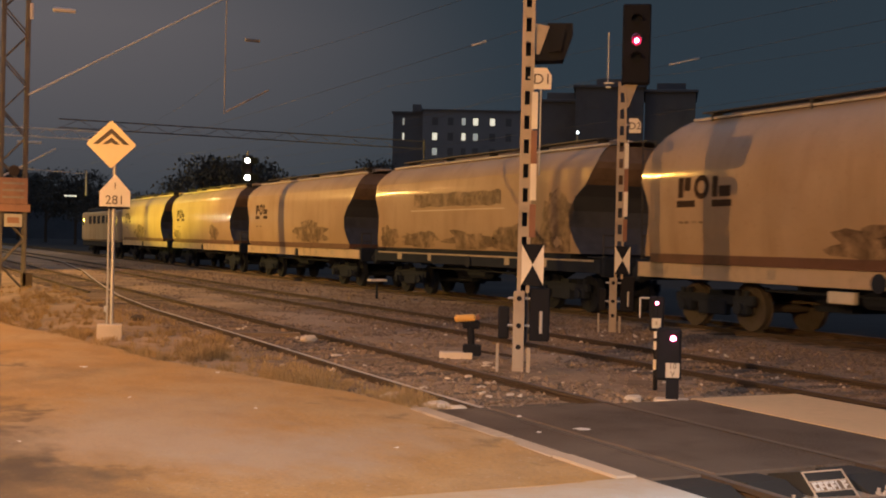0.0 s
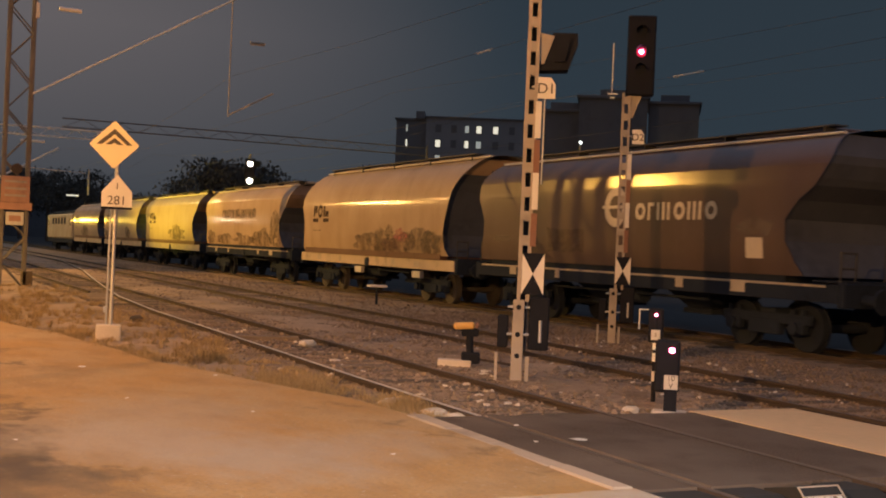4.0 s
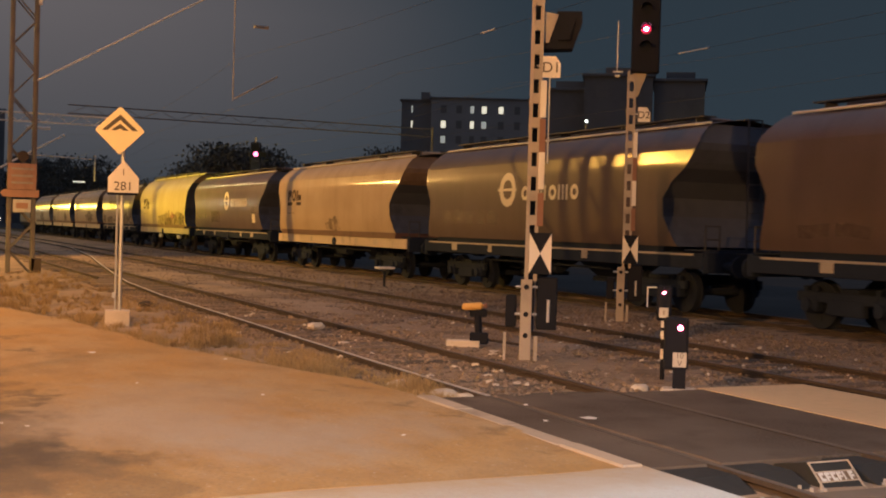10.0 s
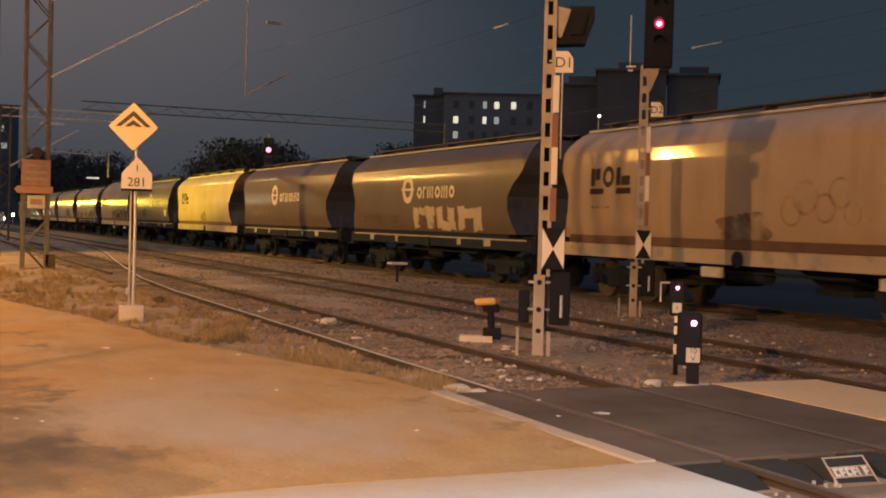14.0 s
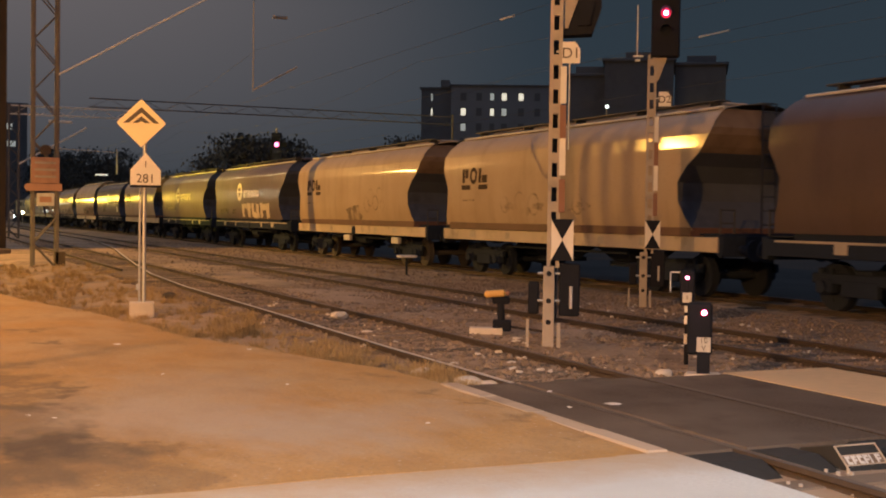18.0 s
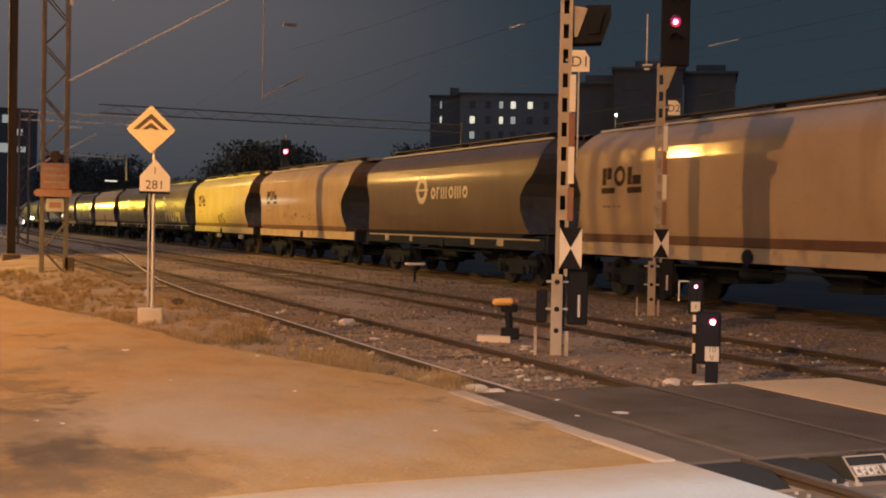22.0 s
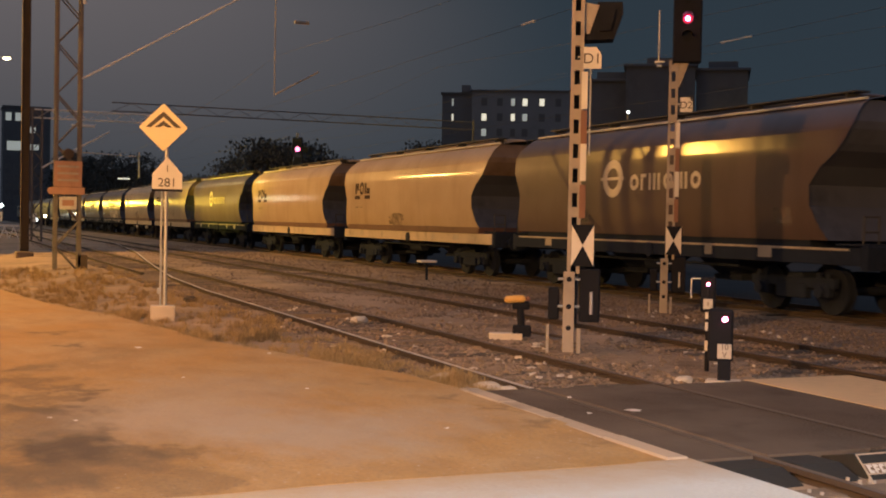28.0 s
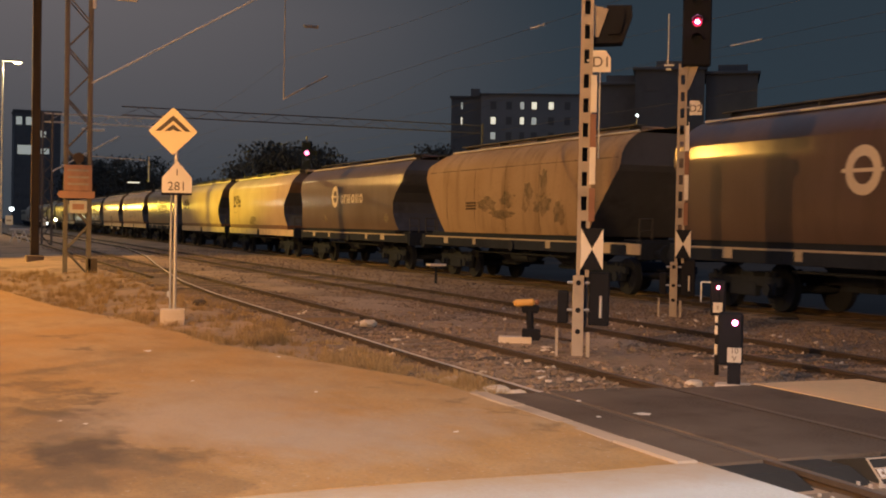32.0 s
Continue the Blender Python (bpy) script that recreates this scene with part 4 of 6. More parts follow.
def r_logo(w):
    """A dark block emblem over two bars."""
    for x0, x1, z0, z1 in ((-5.42, -5.24, 2.70, 3.12), (-5.21, -5.00, 2.84, 3.12), (-4.30, -4.12, 2.70, 3.12), (-4.08, -3.72, 2.70, 2.92), (-5.46, -4.84, 2.50, 2.64), (-4.30, -3.68, 2.50, 2.64)):
        part("lettering", side_patch(x0, x1, z0, z1), "logo_dark", w)
    part("lettering", ring_patch(-4.64, 2.91, 0.13, 0.25), "logo_dark", w)
    for z, n in ((2.16, 4),):
        for i in range(n):
            part("small_print", side_patch(-5.4 + i * 0.22, -5.24 + i * 0.22, z, z + 0.05), "spray_dark", w)


BEIGE = "beige rounded grain hopper wagon with a cream solebar"
BROWN = "dark brown rounded grain hopper wagon with a pale round emblem"
w_r = hopper_wagon(BEIGE, "beige", True, ends_round)
r_logo(w_r)
w_b = hopper_wagon("beige barrel-shaped hopper wagon with an arched roof end", "beige", True, ends_arched)
r_logo(w_b)
w_e = hopper_wagon(BROWN, "brown", False, ends_round)
e_logo(w_e)
w_p = hopper_wagon("plain beige rounded hopper wagon on a dark underframe", "beige", False, ends_round)
w_t = hopper_wagon("weathered beige hopper wagon with straight slanting ends", "rusty", False, ends_slanted)

ORDER = list("RRRPBERE") + ["E"] + list("RRERRETE") + ["R"]
made = {"R": w_r, "E": w_e, "P": w_p, "T": w_t, "B": w_b}
used = set()
WAGONS = []
for k, sort in enumerate(ORDER):
    home = pose(FIRST + PITCH * (k + 0.5), TRACK_Y, 0)
    if sort in used:
        ob = copy_thing(made[sort], home)
    else:
        ob = made[sort]
        ob.matrix_basis = home
        used.add(sort)
    WAGONS.append(ob)

# what sets single wagons apart: on two of them the emblem stands further along
for k, shift in ((5, 1.48), (16, 0.67)):
    for ob in WAGONS[k].children:
        if ob.name.startswith("emblem") or ob.name.startswith("lettering"):
            ob.location.x += shift
g = WAGONS[0]
part("graffiti", side_blob(-0.6, 1.9, 1.7, 0.42, 1.3), "spray_dark", g)
g = WAGONS[1]
part("graffiti", side_blob(2.6, 1.8, 0.9, 0.40, 7.7), "spray_dark", g)
part("graffiti", side_blob(-5.3, 1.75, 0.8, 0.3, 9.1), "spray_dark", g)
g = WAGONS[2]
part("graffiti", side_blob(1.9, 1.95, 2.2, 0.40, 2.2), "spray_dark", g)
g = WAGONS[3]
g["label"] = "plain beige hopper wagon with a dark lettered band"
part("lettering_band", side_patch(-3.6, 2.2, 2.72, 3.12, 0.006, 0.06, 4.0), "spray_dark", g, "dark band of worn lettering")
part("lettering_band", side_patch(-3.8, 2.4, 2.60, 2.63), "logo_pale", g)
for i, (x, rx, rz) in enumerate(((-5.6, 0.6, 0.4), (-3.0, 1.5, 0.25), (0.2, 1.6, 0.28), (3.2, 1.2, 0.45), (5.2, 0.8, 0.9))):
    part("graffiti", side_blob(x, 1.72 + 0.3 * (i == 4), rx, rz, 3.1 * i + 0.4), "spray_dark", g)
g = WAGONS[4]
g["label"] = "beige barrel-shaped hopper wagon with dark and pink graffiti along the sill"
for i, (x, z, rx, rz, c) in enumerate(((0.2, 1.75, 1.2, 0.34, "spray_dark"), (1.6, 1.8, 1.2, 0.42, "spray_dark"), (3.0, 1.75, 1.3, 0.36, "spray_red"), (4.4, 1.85, 1.3, 0.45, "spray_dark"), (5.5, 1.8, 0.8, 0.4, "spray_dark"), (3.1, 2.05, 0.5, 0.2, "spray_pink"), (2.2, 2.2, 0.3, 0.2, "spray_dark"))):
    part("graffiti", side_blob(x, z, rx, rz, 5.3 * i + 0.9, 0.007 + 0.0015 * i), c, g)
g = WAGONS[5]
part("graffiti", side_patch(-3.0, -1.3, 1.72, 2.30, 0.007, 0.1, 2.0), "spray_dark", g)
part("graffiti", side_blob(4.9, 2.35, 0.5, 0.16, 6.0), "spray_faint", g)
part("plate", side_patch(4.6, 5.1, 1.75, 2.15), "logo_pale", g)
part("plate", side_patch(-4.5, -4.1, 1.95, 2.15), "spray_faint", g)
part("plate", side_patch(-6.0, -4.9, 1.95, 2.1, 0.006, 0.05, 1.0), "spray_faint", g)
g = WAGONS[6]
part("graffiti", side_blob(0.1, 1.75, 0.7, 0.28, 8.4), "spray_dark", g)
g = WAGONS[7]
for i, x in enumerate((-5.4, -4.7, -4.0, -3.3, -2.5)):
    part("plate", side_patch(x - 0.1, x + 0.5, 1.85, 2.2, 0.006, 0.14, x), "spray_faint", g)
g = WAGONS[8]
g["label"] = "dark brown hopper wagon with large pale sprayed letters"
for x0, x1, z0, z1 in ((-0.9, -0.45, 1.55, 2.25), (-0.45, 0.75, 1.98, 2.25), (0.1, 0.7, 1.55, 1.98), (0.9, 1.35, 1.55, 2.22), (1.2, 2.3, 1.52, 1.80), (1.7, 2.2, 1.80, 2.22), (2.5, 2.95, 1.55, 2.24), (2.95, 3.6, 1.9, 2.2), (3.5, 4.1, 1.52, 2.25)):
    part("graffiti", side_patch(x0, x1, z0, z1, 0.007, 0.13, x0 * 3), "spray_pale", g)
for x in (-5.6, -4.6, -3.0):
    part("plate", side_patch(x, x + 0.8, 1.72, 1.95, 0.006, 0.08, x), "spray_dark", g)
g = WAGONS[9]
g["label"] = "beige hopper wagon with dark graffiti patches"
part("graffiti", side_blob(0.3, 1.75, 0.7, 0.32, 4.4), "spray_dark", g)
for x, z, r in ((1.75, 2.10, 0.30), (2.15, 2.35, 0.34), (2.65, 2.15, 0.28), (3.05, 2.42, 0.30), (3.35, 2.05, 0.22)):
    part("graffiti", ring_patch(x, z, r * 0.80, r), "spray_thin", g, "looping sprayed line")
g = WAGONS[10]
for i, x in enumerate((-2.6, -1.7, -0.9, 0.4, 1.4)):
    part("graffiti", ring_patch(x, 2.05 + 0.08 * (i % 2), 0.20 + 0.03 * (i % 3), 0.25 + 0.03 * (i % 3)), "spray_thin", g)
    part("graffiti", side_blob(x + 0.3, 2.0 - 0.12 * (i % 2), 0.35, 0.10, 1.7 * i, 0.009), "spray_thin", g)
g = WAGONS[13]
part("graffiti", side_blob(-0.9, 1.72, 0.8, 0.26, 3.3), "spray_dark", g)
g = WAGONS[14]
for x in (-3.1, 4.7):
    part("plate", side_patch(x, x + 0.5, 1.75, 2.05, 0.006, 0.06, x), "spray_faint", g)
g = WAGONS[15]
for i, (x, z, rx, rz) in enumerate(((-1.4, 2.35, 0.7, 0.2), (0.0, 2.45, 0.5, 0.22), (1.3, 2.5, 0.3, 0.4), (2.2, 2.3, 0.5, 0.3), (2.3, 2.85, 0.25, 0.4), (-0.4, 2.0, 0.8, 0.14), (3.2, 2.1, 0.3, 0.3))):
    part("graffiti", side_blob(x, z, rx, rz, i * 2.7), "spray_dark", g)
part("seam", side_patch(-6.2, 6.2, 3.42, 3.45), "spray_dark", g)
for x0, x1 in ((4.72, 5.0), (5.12, 5.78), (6.55, 7.2)):
    part("plate", boxed(x0, x1, -1.402, -1.391, 1.04, 1.30, 0.003), "stripe", g, "pale plate on the solebar")
for z in (2.18, 2.27, 2.36):
    part("small_print", side_patch(-3.05, -2.25, z, z + 0.055), "logo_dark", g)
for i in range(5):
    part("seam", side_patch(-4.6 + i * 2.2, -4.55 + i * 2.2, 1.5, 3.4), "spray_dark", g)


# two wagons have run dusty: their wheels and axle boxes are pale, and a pale box hangs under the solebar
for k in (4, 9):
    for b in WAGONS[k].children:
        if b.name.startswith("bogie"):
            for ws in b.children:
                ws.data = ws.data.copy()
                ws.data.materials[0] = M["dusty_steel"]
    for x in (-0.85, 4.2):
        part("box", boxed(x - 0.32, x + 0.32, -1.36, -1.22, 0.72, 0.94, 0.02), "grey_white", WAGONS[k], "pale equipment box under the solebar")


def locomotive():
    w = thing("locomotive", pose(FIRST - 9.2, TRACK_Y, 0), "pale locomotive at the head of the freight train", "locomotive")
    part("body", boxed(-8.4, 8.4, -1.42, 1.42, 1.15, 3.45, 0.14), "loco", w)
    part("roof", boxed(-7.6, 7.6, -1.1, 1.1, 3.45, 3.75, 0.12), "frame", w)
    part("underframe", boxed(-8.5, 8.5, -1.3, 1.3, 0.75, 1.15, 0.04), "frame", w)
    for x in (-7.4, 7.4):
        part("cab_window", boxed(x - 0.35, x + 0.35, -1.43, 1.43, 2.35, 2.95, 0.02), "glass", w)
    for i in range(5):
        part("grille", boxed(-4.6 + i * 2.0, -3.4 + i * 2.0, -1.435, -1.42, 2.5, 3.1), "frame", w)
    for s in (-8.42, 8.42):
        part("windscreen", boxed(s - 0.01, s + 0.01, -1.1, 1.1, 2.4, 3.05), "glass", w)
        for y in (-0.9, 0.9):
            part("buffer", tubed((s, y, 1.05), (s + (0.6 if s > 0 else -0.6), y, 1.05), 0.18, 12), "frame", w)
    for x in (-5.2, 5.2):
        b = part("bogie", bogie_frame(), "frame", w)
        b.location = (x, 0, 0)
        for d in (-0.9, 0.9):
            part("wheelset", wheelset(), "wheel", b).location = (d, 0, 0.46)
    return w


LOCO = locomotive()

# ---- signals and signs beside the tracks ----


def lattice_channel(bm, h, w, pitch=0.33):
    """A mast of two flanges with rungs, open between them."""
    for s in (-1, 1):
        box(bm, -0.14, 0.05, s * w / 2 - 0.025, s * w / 2 + 0.025, 0, h)
    z = 0.1
    while z < h - 0.1:
        box(bm, -0.045, 0.045, -w / 2 + 0.02, w / 2 - 0.02, z, z + pitch * 0.42)
        z += pitch
    return bm


def hourglass(parent, w, z0, z1, x, y):
    """White plate with two black triangles whose tips meet."""
    m = (z0 + z1) / 2
    p = part("mast_plate", prism(((-w / 2, z0), (w / 2, z0), (w / 2, z1), (-w / 2, z1)), 0.012), "white", parent, "white plate with two black triangles")
    p.location = (x, y, 0)
    for zz in (z0, z1):
        t = prism(((-w / 2, zz), (w / 2, zz), (0, m - 0.005)), 0.003) if zz == z0 else prism(((0, m + 0.005), (w / 2, zz), (-w / 2, zz)), 0.003)
        part("triangle", t, "black", p).location.x = 0.004


def light_head(parent, y0, y1, z0, z1, depth, lamps, lean=0.0):
    """A black background shield and housing with hooded lamps that face +x."""
    bm = B()
    box(bm, -depth, 0, y0, y1, z0, z1, 0.03)
    head = part("signal_head", bm, "black", parent)
    ym = (y0 + y1) / 2
    for z, lit in lamps:
        hood = B()
        n = 12
        ring = [(ym + 0.11 * math.cos(math.pi * i / n), z + 0.11 * math.sin(math.pi * i / n)) for i in range(n + 1)]
        for (ya, za), (yb, zb) in zip(ring, ring[1:]):
            v = [hood.verts.new(c) for c in ((0, ya, za), (0, yb, zb), (0.22, yb, zb), (0.22, ya, za))]
            hood.faces.new(v)
        part("hood", hood, "black", head)
        if lit:
            part("lens", tubed((0.0, ym, z), (0.012, ym, z), 0.10, 18), "red_halo", head, "dark red lens ring")
            part("lamp", ball(B(), (0.035, ym, z), 0.044, 14, (0.4, 1, 1)), "red_core", head, "glowing red lamp")
        else:
            part("lens", tubed((0.0, ym, z), (0.012, ym, z), 0.085, 18), "glass", head)
    return head


def main_signal(x, y, turn, name, lit, height, pw, up_y, plate_y, plate_z):
    label = "grey latticed signal mast with a red lamp alight" if lit else "grey latticed signal mast seen with its head turned away"
    s = thing("railway_signal", pose(x, y, -0.16, 0, 0, turn), label, "signal", "main signals")
    z = 0.16
    part("foundation", boxed(-0.16, 0.16, -0.15, 0.15, -0.1, 0.09, 0.03), "stone", s, "rough concrete foot")
    foot = B()
    box(foot, -0.06, 0.06, -0.078, 0.078, 0.05, 1.02 + z, 0.01)
    lower = part("lower_mast", foot, "mast", s)
    for h in (0.26, 0.55, 0.92):
        part("hole", tubed((0.061, 0, h + z), (0.064, 0, h + z), 0.036, 14), "black", lower)
        if h > 0.3:
            for yy in (-0.11, 0.11):
                part("bolt", tubed((0.0, yy - 0.04, h + z), (0.0, yy + 0.04, h + z), 0.018, 8), "galvanised", lower)
    part("upper_mast", lattice_channel(B(), height - 1.0, pw), "mast", s).location = (0, up_y, 1.0 + z)
    if not lit:
        # the taller mast is a deep plate girder, seen here from its narrow side
        web = part("web", boxed(-0.62, -0.145, up_y - 0.055, up_y + 0.055, 0.30 + z, height, 0.006), "frame", s, "dark web plate behind the slotted front")
        part("flange", boxed(-0.68, -0.622, up_y - 0.08, up_y + 0.08, 0.28 + z, height, 0.006), "mast", web)
    # red and white bands on the mast's edge
    for a, b, c in ((1.75, 2.20, "rust_band"), (2.25, 2.75, "white"), (2.75, 3.20, "rust_band"), (3.22, 3.72, "white")):
        part("band", boxed(0.03, 0.060, up_y + pw / 2 + 0.002, up_y + pw / 2 + 0.085, a + z, b + z, 0.004), c, s, "white band" if c == "white" else "dull red band")
    hourglass(s, 0.30, 1.10 + z, 1.66 + z, 0.085, 0.17)
    # name plate on a bracket
    q = part("name_plate", prism(((0, plate_z + z), (0.24, plate_z + z), (0.24, plate_z + 0.19 + z), (0.17, plate_z + 0.29 + z), (0, plate_z + 0.29 + z)), 0.012), "white", s)
    q.location = (0.055, plate_y, 0)
    words(name, 0.20, "sign_line", q, Matrix.Translation((0.003, 0.115, plate_z + 0.13 + z)))
    part("bracket", tubed((0.02, up_y, plate_z + 0.16 + z), (0.02, plate_y + 0.04, plate_z + 0.16 + z), 0.014, 6), "galvanised", s)
    part("conduit", tubed((0.0, pw / 2 + 0.17, 2.6 + z), (0.0, pw / 2 + 0.17, 3.8 + z), 0.012, 6), "galvanised", s)
    if lit:
        # tapering bracket and hooded head above it
        part("head_bracket", prism(((0.17, 4.45 + z), (0.22, 4.45 + z), (0.40, 4.92 + z), (0.10, 4.92 + z)), 0.1), "mast", s)
        h = light_head(s, -0.02, 0.54, 4.90 + z, 6.5 + z, 0.26, ((5.76 + z, True), (5.40 + z, False), (6.15 + z, False)))
        h.location = (0.12, 0.09, 0)
        bm = B()
        tube(bm, (0, -0.20, 4.95 + z), (0, -0.20, 5.95 + z), 0.012, 6)
        tube(bm, (0, -0.28, 4.93 + z), (0, -0.08, 4.93 + z), 0.02, 6)
        tube(bm, (0, -0.24, 4.85 + z), (0, -0.14, 4.85 + z), 0.025, 6)
        part("hand_rail", bm, "galvanised", s)
    else:
        part("head_bracket", prism(((0.16, 4.24 + z), (0.20, 4.24 + z), (0.33, 4.62 + z), (0.14, 4.66 + z)), 0.1), "mast", s)
        h = part("signal_head", prism(((0.07, 4.08 + z), (0.50, 4.10 + z), (0.62, 4.45 + z), (0.61, 4.60 + z), (0.28, 4.60 + z), (0.16, 4.28 + z)), 0.34), "black", s, "black signal head turned away")
        h.location = (-0.02, 0.03, 0.07)
        part("back_cover", prism(((0.30, 4.20 + z), (0.46, 4.21 + z), (0.52, 4.50 + z), (0.36, 4.50 + z)), 0.05), "black", h).location.x = 0.05
    # black cable cabinet on the lower mast
    part("cabinet", boxed(-0.18, 0.02, 0.14, 0.42, 0.34 + z, 1.06 + z, 0.02), "black", s, "black cable cabinet on the mast foot")
    part("cabinet", boxed(-0.22, -0.04, -0.28, -0.13, 0.36 + z, 0.80 + z, 0.02), "black", s, "narrow black cabinet behind the mast foot")
    part("stake", boxed(0.08, 0.11, 0.115, 0.165, -0.05, 0.42, 0.005), "mast", s, "grey cable duct at the foot")
    part("stake", boxed(0.02, 0.05, -0.30, -0.26, -0.05, 0.46, 0.005), "mast", s)
    part("cable", tubed((0.03, 0.30, 0.45 + z), (0.03, 0.30, 0.75 + z), 0.022, 6), "galvanised", s)
    return s


# each faces the yard
main_signal(-14.13, 7.88, -29, "D1", False, 6.4, 0.12, 0.05, 0.13, 3.76)
main_signal(-20.06, 13.34, -34, "D2", True, 4.95, 0.13, 0.10, 0.24, 3.93)


def dwarf_signal(x, y, turn, lamp, near):
    s = thing("shunting_signal", pose(x, y, -0.15, 0, 0, turn), "black dwarf signal with a red lamp alight", "signal", "dwarf signals")
    z = 0.15
    if near:
        part("foot", boxed(-0.15, 0.15, -0.20, 0.20, -0.08, 0.15, 0.03), "pale_stone", s, "pale concrete foot")
        part("stand", boxed(-0.06, 0.06, -0.07, 0.07, 0.12, 0.22 + z, 0.01), "black", s)
        part("housing", boxed(-0.14, 0.04, -0.18, 0.09, 0.20 + z, 0.77 + z, 0.025), "black", s)
        p = part("name_plate", boxed(0.045, 0.055, -0.075, 0.075, 0.235 + z, 0.395 + z, 0.004), "grey_white", s)
        words("10\nV", 0.085, "sign_line", p, Matrix.Translation((0.058, 0, 0.318 + z)))
    else:
        part("pole", tubed((0, 0, -0.05), (0, 0, 1.05 + z), 0.028, 10), "black", s)
        for a, b in ((0.18, 0.30), (0.42, 0.52), (0.56, 0.64)):
            part("band", tubed((0, 0, a + z), (0, 0, b + z), 0.032, 10), "white", s, "white band on the pole")
        part("foot", boxed(-0.12, 0.12, -0.12, 0.12, -0.06, 0.08, 0.02), "stone", s, "rough concrete foot")
        part("housing", boxed(-0.12, 0.02, -0.09, 0.09, 0.64 + z, 1.06 + z, 0.02), "black", s)
        p = part("name_plate", boxed(0.025, 0.035, -0.055, 0.055, 0.68 + z, 0.80 + z, 0.004), "grey_white", s)
        part("writing_bar", boxed(0.036, 0.039, -0.012, 0.012, 0.715 + z, 0.765 + z), "mast", p)
        bm = B()
        tube(bm, (0, -0.09, 1.04 + z), (0, -0.20, 1.04 + z), 0.01, 6)
        tube(bm, (0, -0.20, 0.80 + z), (0, -0.20, 1.04 + z), 0.01, 6)
        part("arm", bm, "galvanised", s)
    fx = 0.045 if near else 0.025
    part("lens", tubed((fx, 0, lamp + z), (fx + 0.01, 0, lamp + z), 0.038 if near else 0.026, 16), "red_halo", s, "dark red lens ring")
    part("lamp", ball(B(), (fx + 0.02, 0, lamp + z), 0.028 if near else 0.017, 12, (0.4, 1, 1)), "red_core", s, "glowing red lamp")


dwarf_signal(-10.65, 7.88, -36, 0.665, True)
dwarf_signal(-11.83, 8.50, -36, 0.98, False)


def km_sign():
    s = thing("track_sign", pose(-20.5, 3.54, -0.08, 0, 0, -10), "pale diamond sign with black chevrons over a numbered plate", "sign")
    z = 0.08
    part("foot", boxed(-0.16, 0.16, -0.205, 0.205, -0.05, 0.15 + z, 0.015), "pale_stone", s, "pale concrete block")
    part("post", tubed((0, 0.03, 0.1), (0, 0.03, 3.3 + z), 0.030, 12), "galvanised", s)
    part("post", tubed((-0.02, -0.045, 0.1), (-0.02, -0.045, 2.4 + z), 0.018, 10), "galvanised", s, "thin second pole")
    part("clamp", boxed(-0.05, 0.05, -0.10, -0.03, 0.35 + z, 0.45 + z, 0.01), "galvanised", s)
    c = 3.18 + z
    d = part("diamond", prism(((-0.015, c - 0.395), (0.015, c - 0.395), (0.395, c - 0.015), (0.395, c + 0.015), (0.015, c + 0.395), (-0.015, c + 0.395), (-0.395, c + 0.015), (-0.395, c - 0.015)), 0.012), "sign_yellow", s)
    d.location = (0.05, -0.03, 0)
    for apex, half, thick in ((c + 0.27, 0.295, 0.068), (c + 0.115, 0.145, 0.062)):
        bot = c + 0.0
        for sgn in (-1, 1):
            o = ((0, apex), (sgn * half, bot), (sgn * (half - thick * 1.35), bot), (0, apex - thick * 1.35))
            part("chevron", prism(o if sgn < 0 else o[::-1], 0.003), "sign_line", d).location.x = 0.004
    p = part("number_plate", prism(((-0.25, 2.135 + z), (0.25, 2.135 + z), (0.25, 2.39 + z), (0.0, 2.68 + z), (-0.25, 2.39 + z)), 0.012), "white", s)
    p.location = (0.06, 0.045, 0)
    part("number_edge", boxed(0.058, 0.064, -0.21, 0.295, 2.095 + z, 2.132 + z), "black", s, "dark lower rim")
    words("281", 0.21, "sign_line", p, Matrix.Translation((0.003, 0, 2.24 + z)))
    words("1", 0.16, "sign_line", p, Matrix.Translation((0.003, 0, 2.48 + z)))


km_sign()


def point_lever():
    s = thing("point_lever", pose(-15.95, 8.09, -0.09, 0, 0, -27), "point lever with a yellow weight on a dark stand", "point lever")
    part("timber", boxed(-0.12, 0.12, -0.48, 0.02, -0.04, 0.10, 0.01), "pale_stone", s, "pale weathered timber")
    part("stand", boxed(-0.09, 0.09, -0.13, 0.15, 0.05, 0.22, 0.02), "black", s)
    part("column", tubed((0, 0, 0.2), (0, -0.02, 0.52), 0.055, 10), "black", s)
    part("arm", boxed(-0.05, 0.05, -0.14, 0.12, 0.46, 0.58, 0.02), "black", s)
    part("weight", box(B(), -0.10, 0.10, -0.22, 0.10, 0.57, 0.67, 0.03, pose(0, 0, 0, 4, 0, 0)), "orange", s, "yellow painted weight")
    part("counterweight", box(B(), -0.08, 0.08, 0.102, 0.17, 0.585, 0.66, 0.02, pose(0, 0, 0, 4, 0, 0)), "rust_band", s, "dull worn end of the weight")
    part("rod", tubed((0, 0.1, 0.12), (0.1, 0.75, 0.05), 0.02, 6), "rail", s)


point_lever()


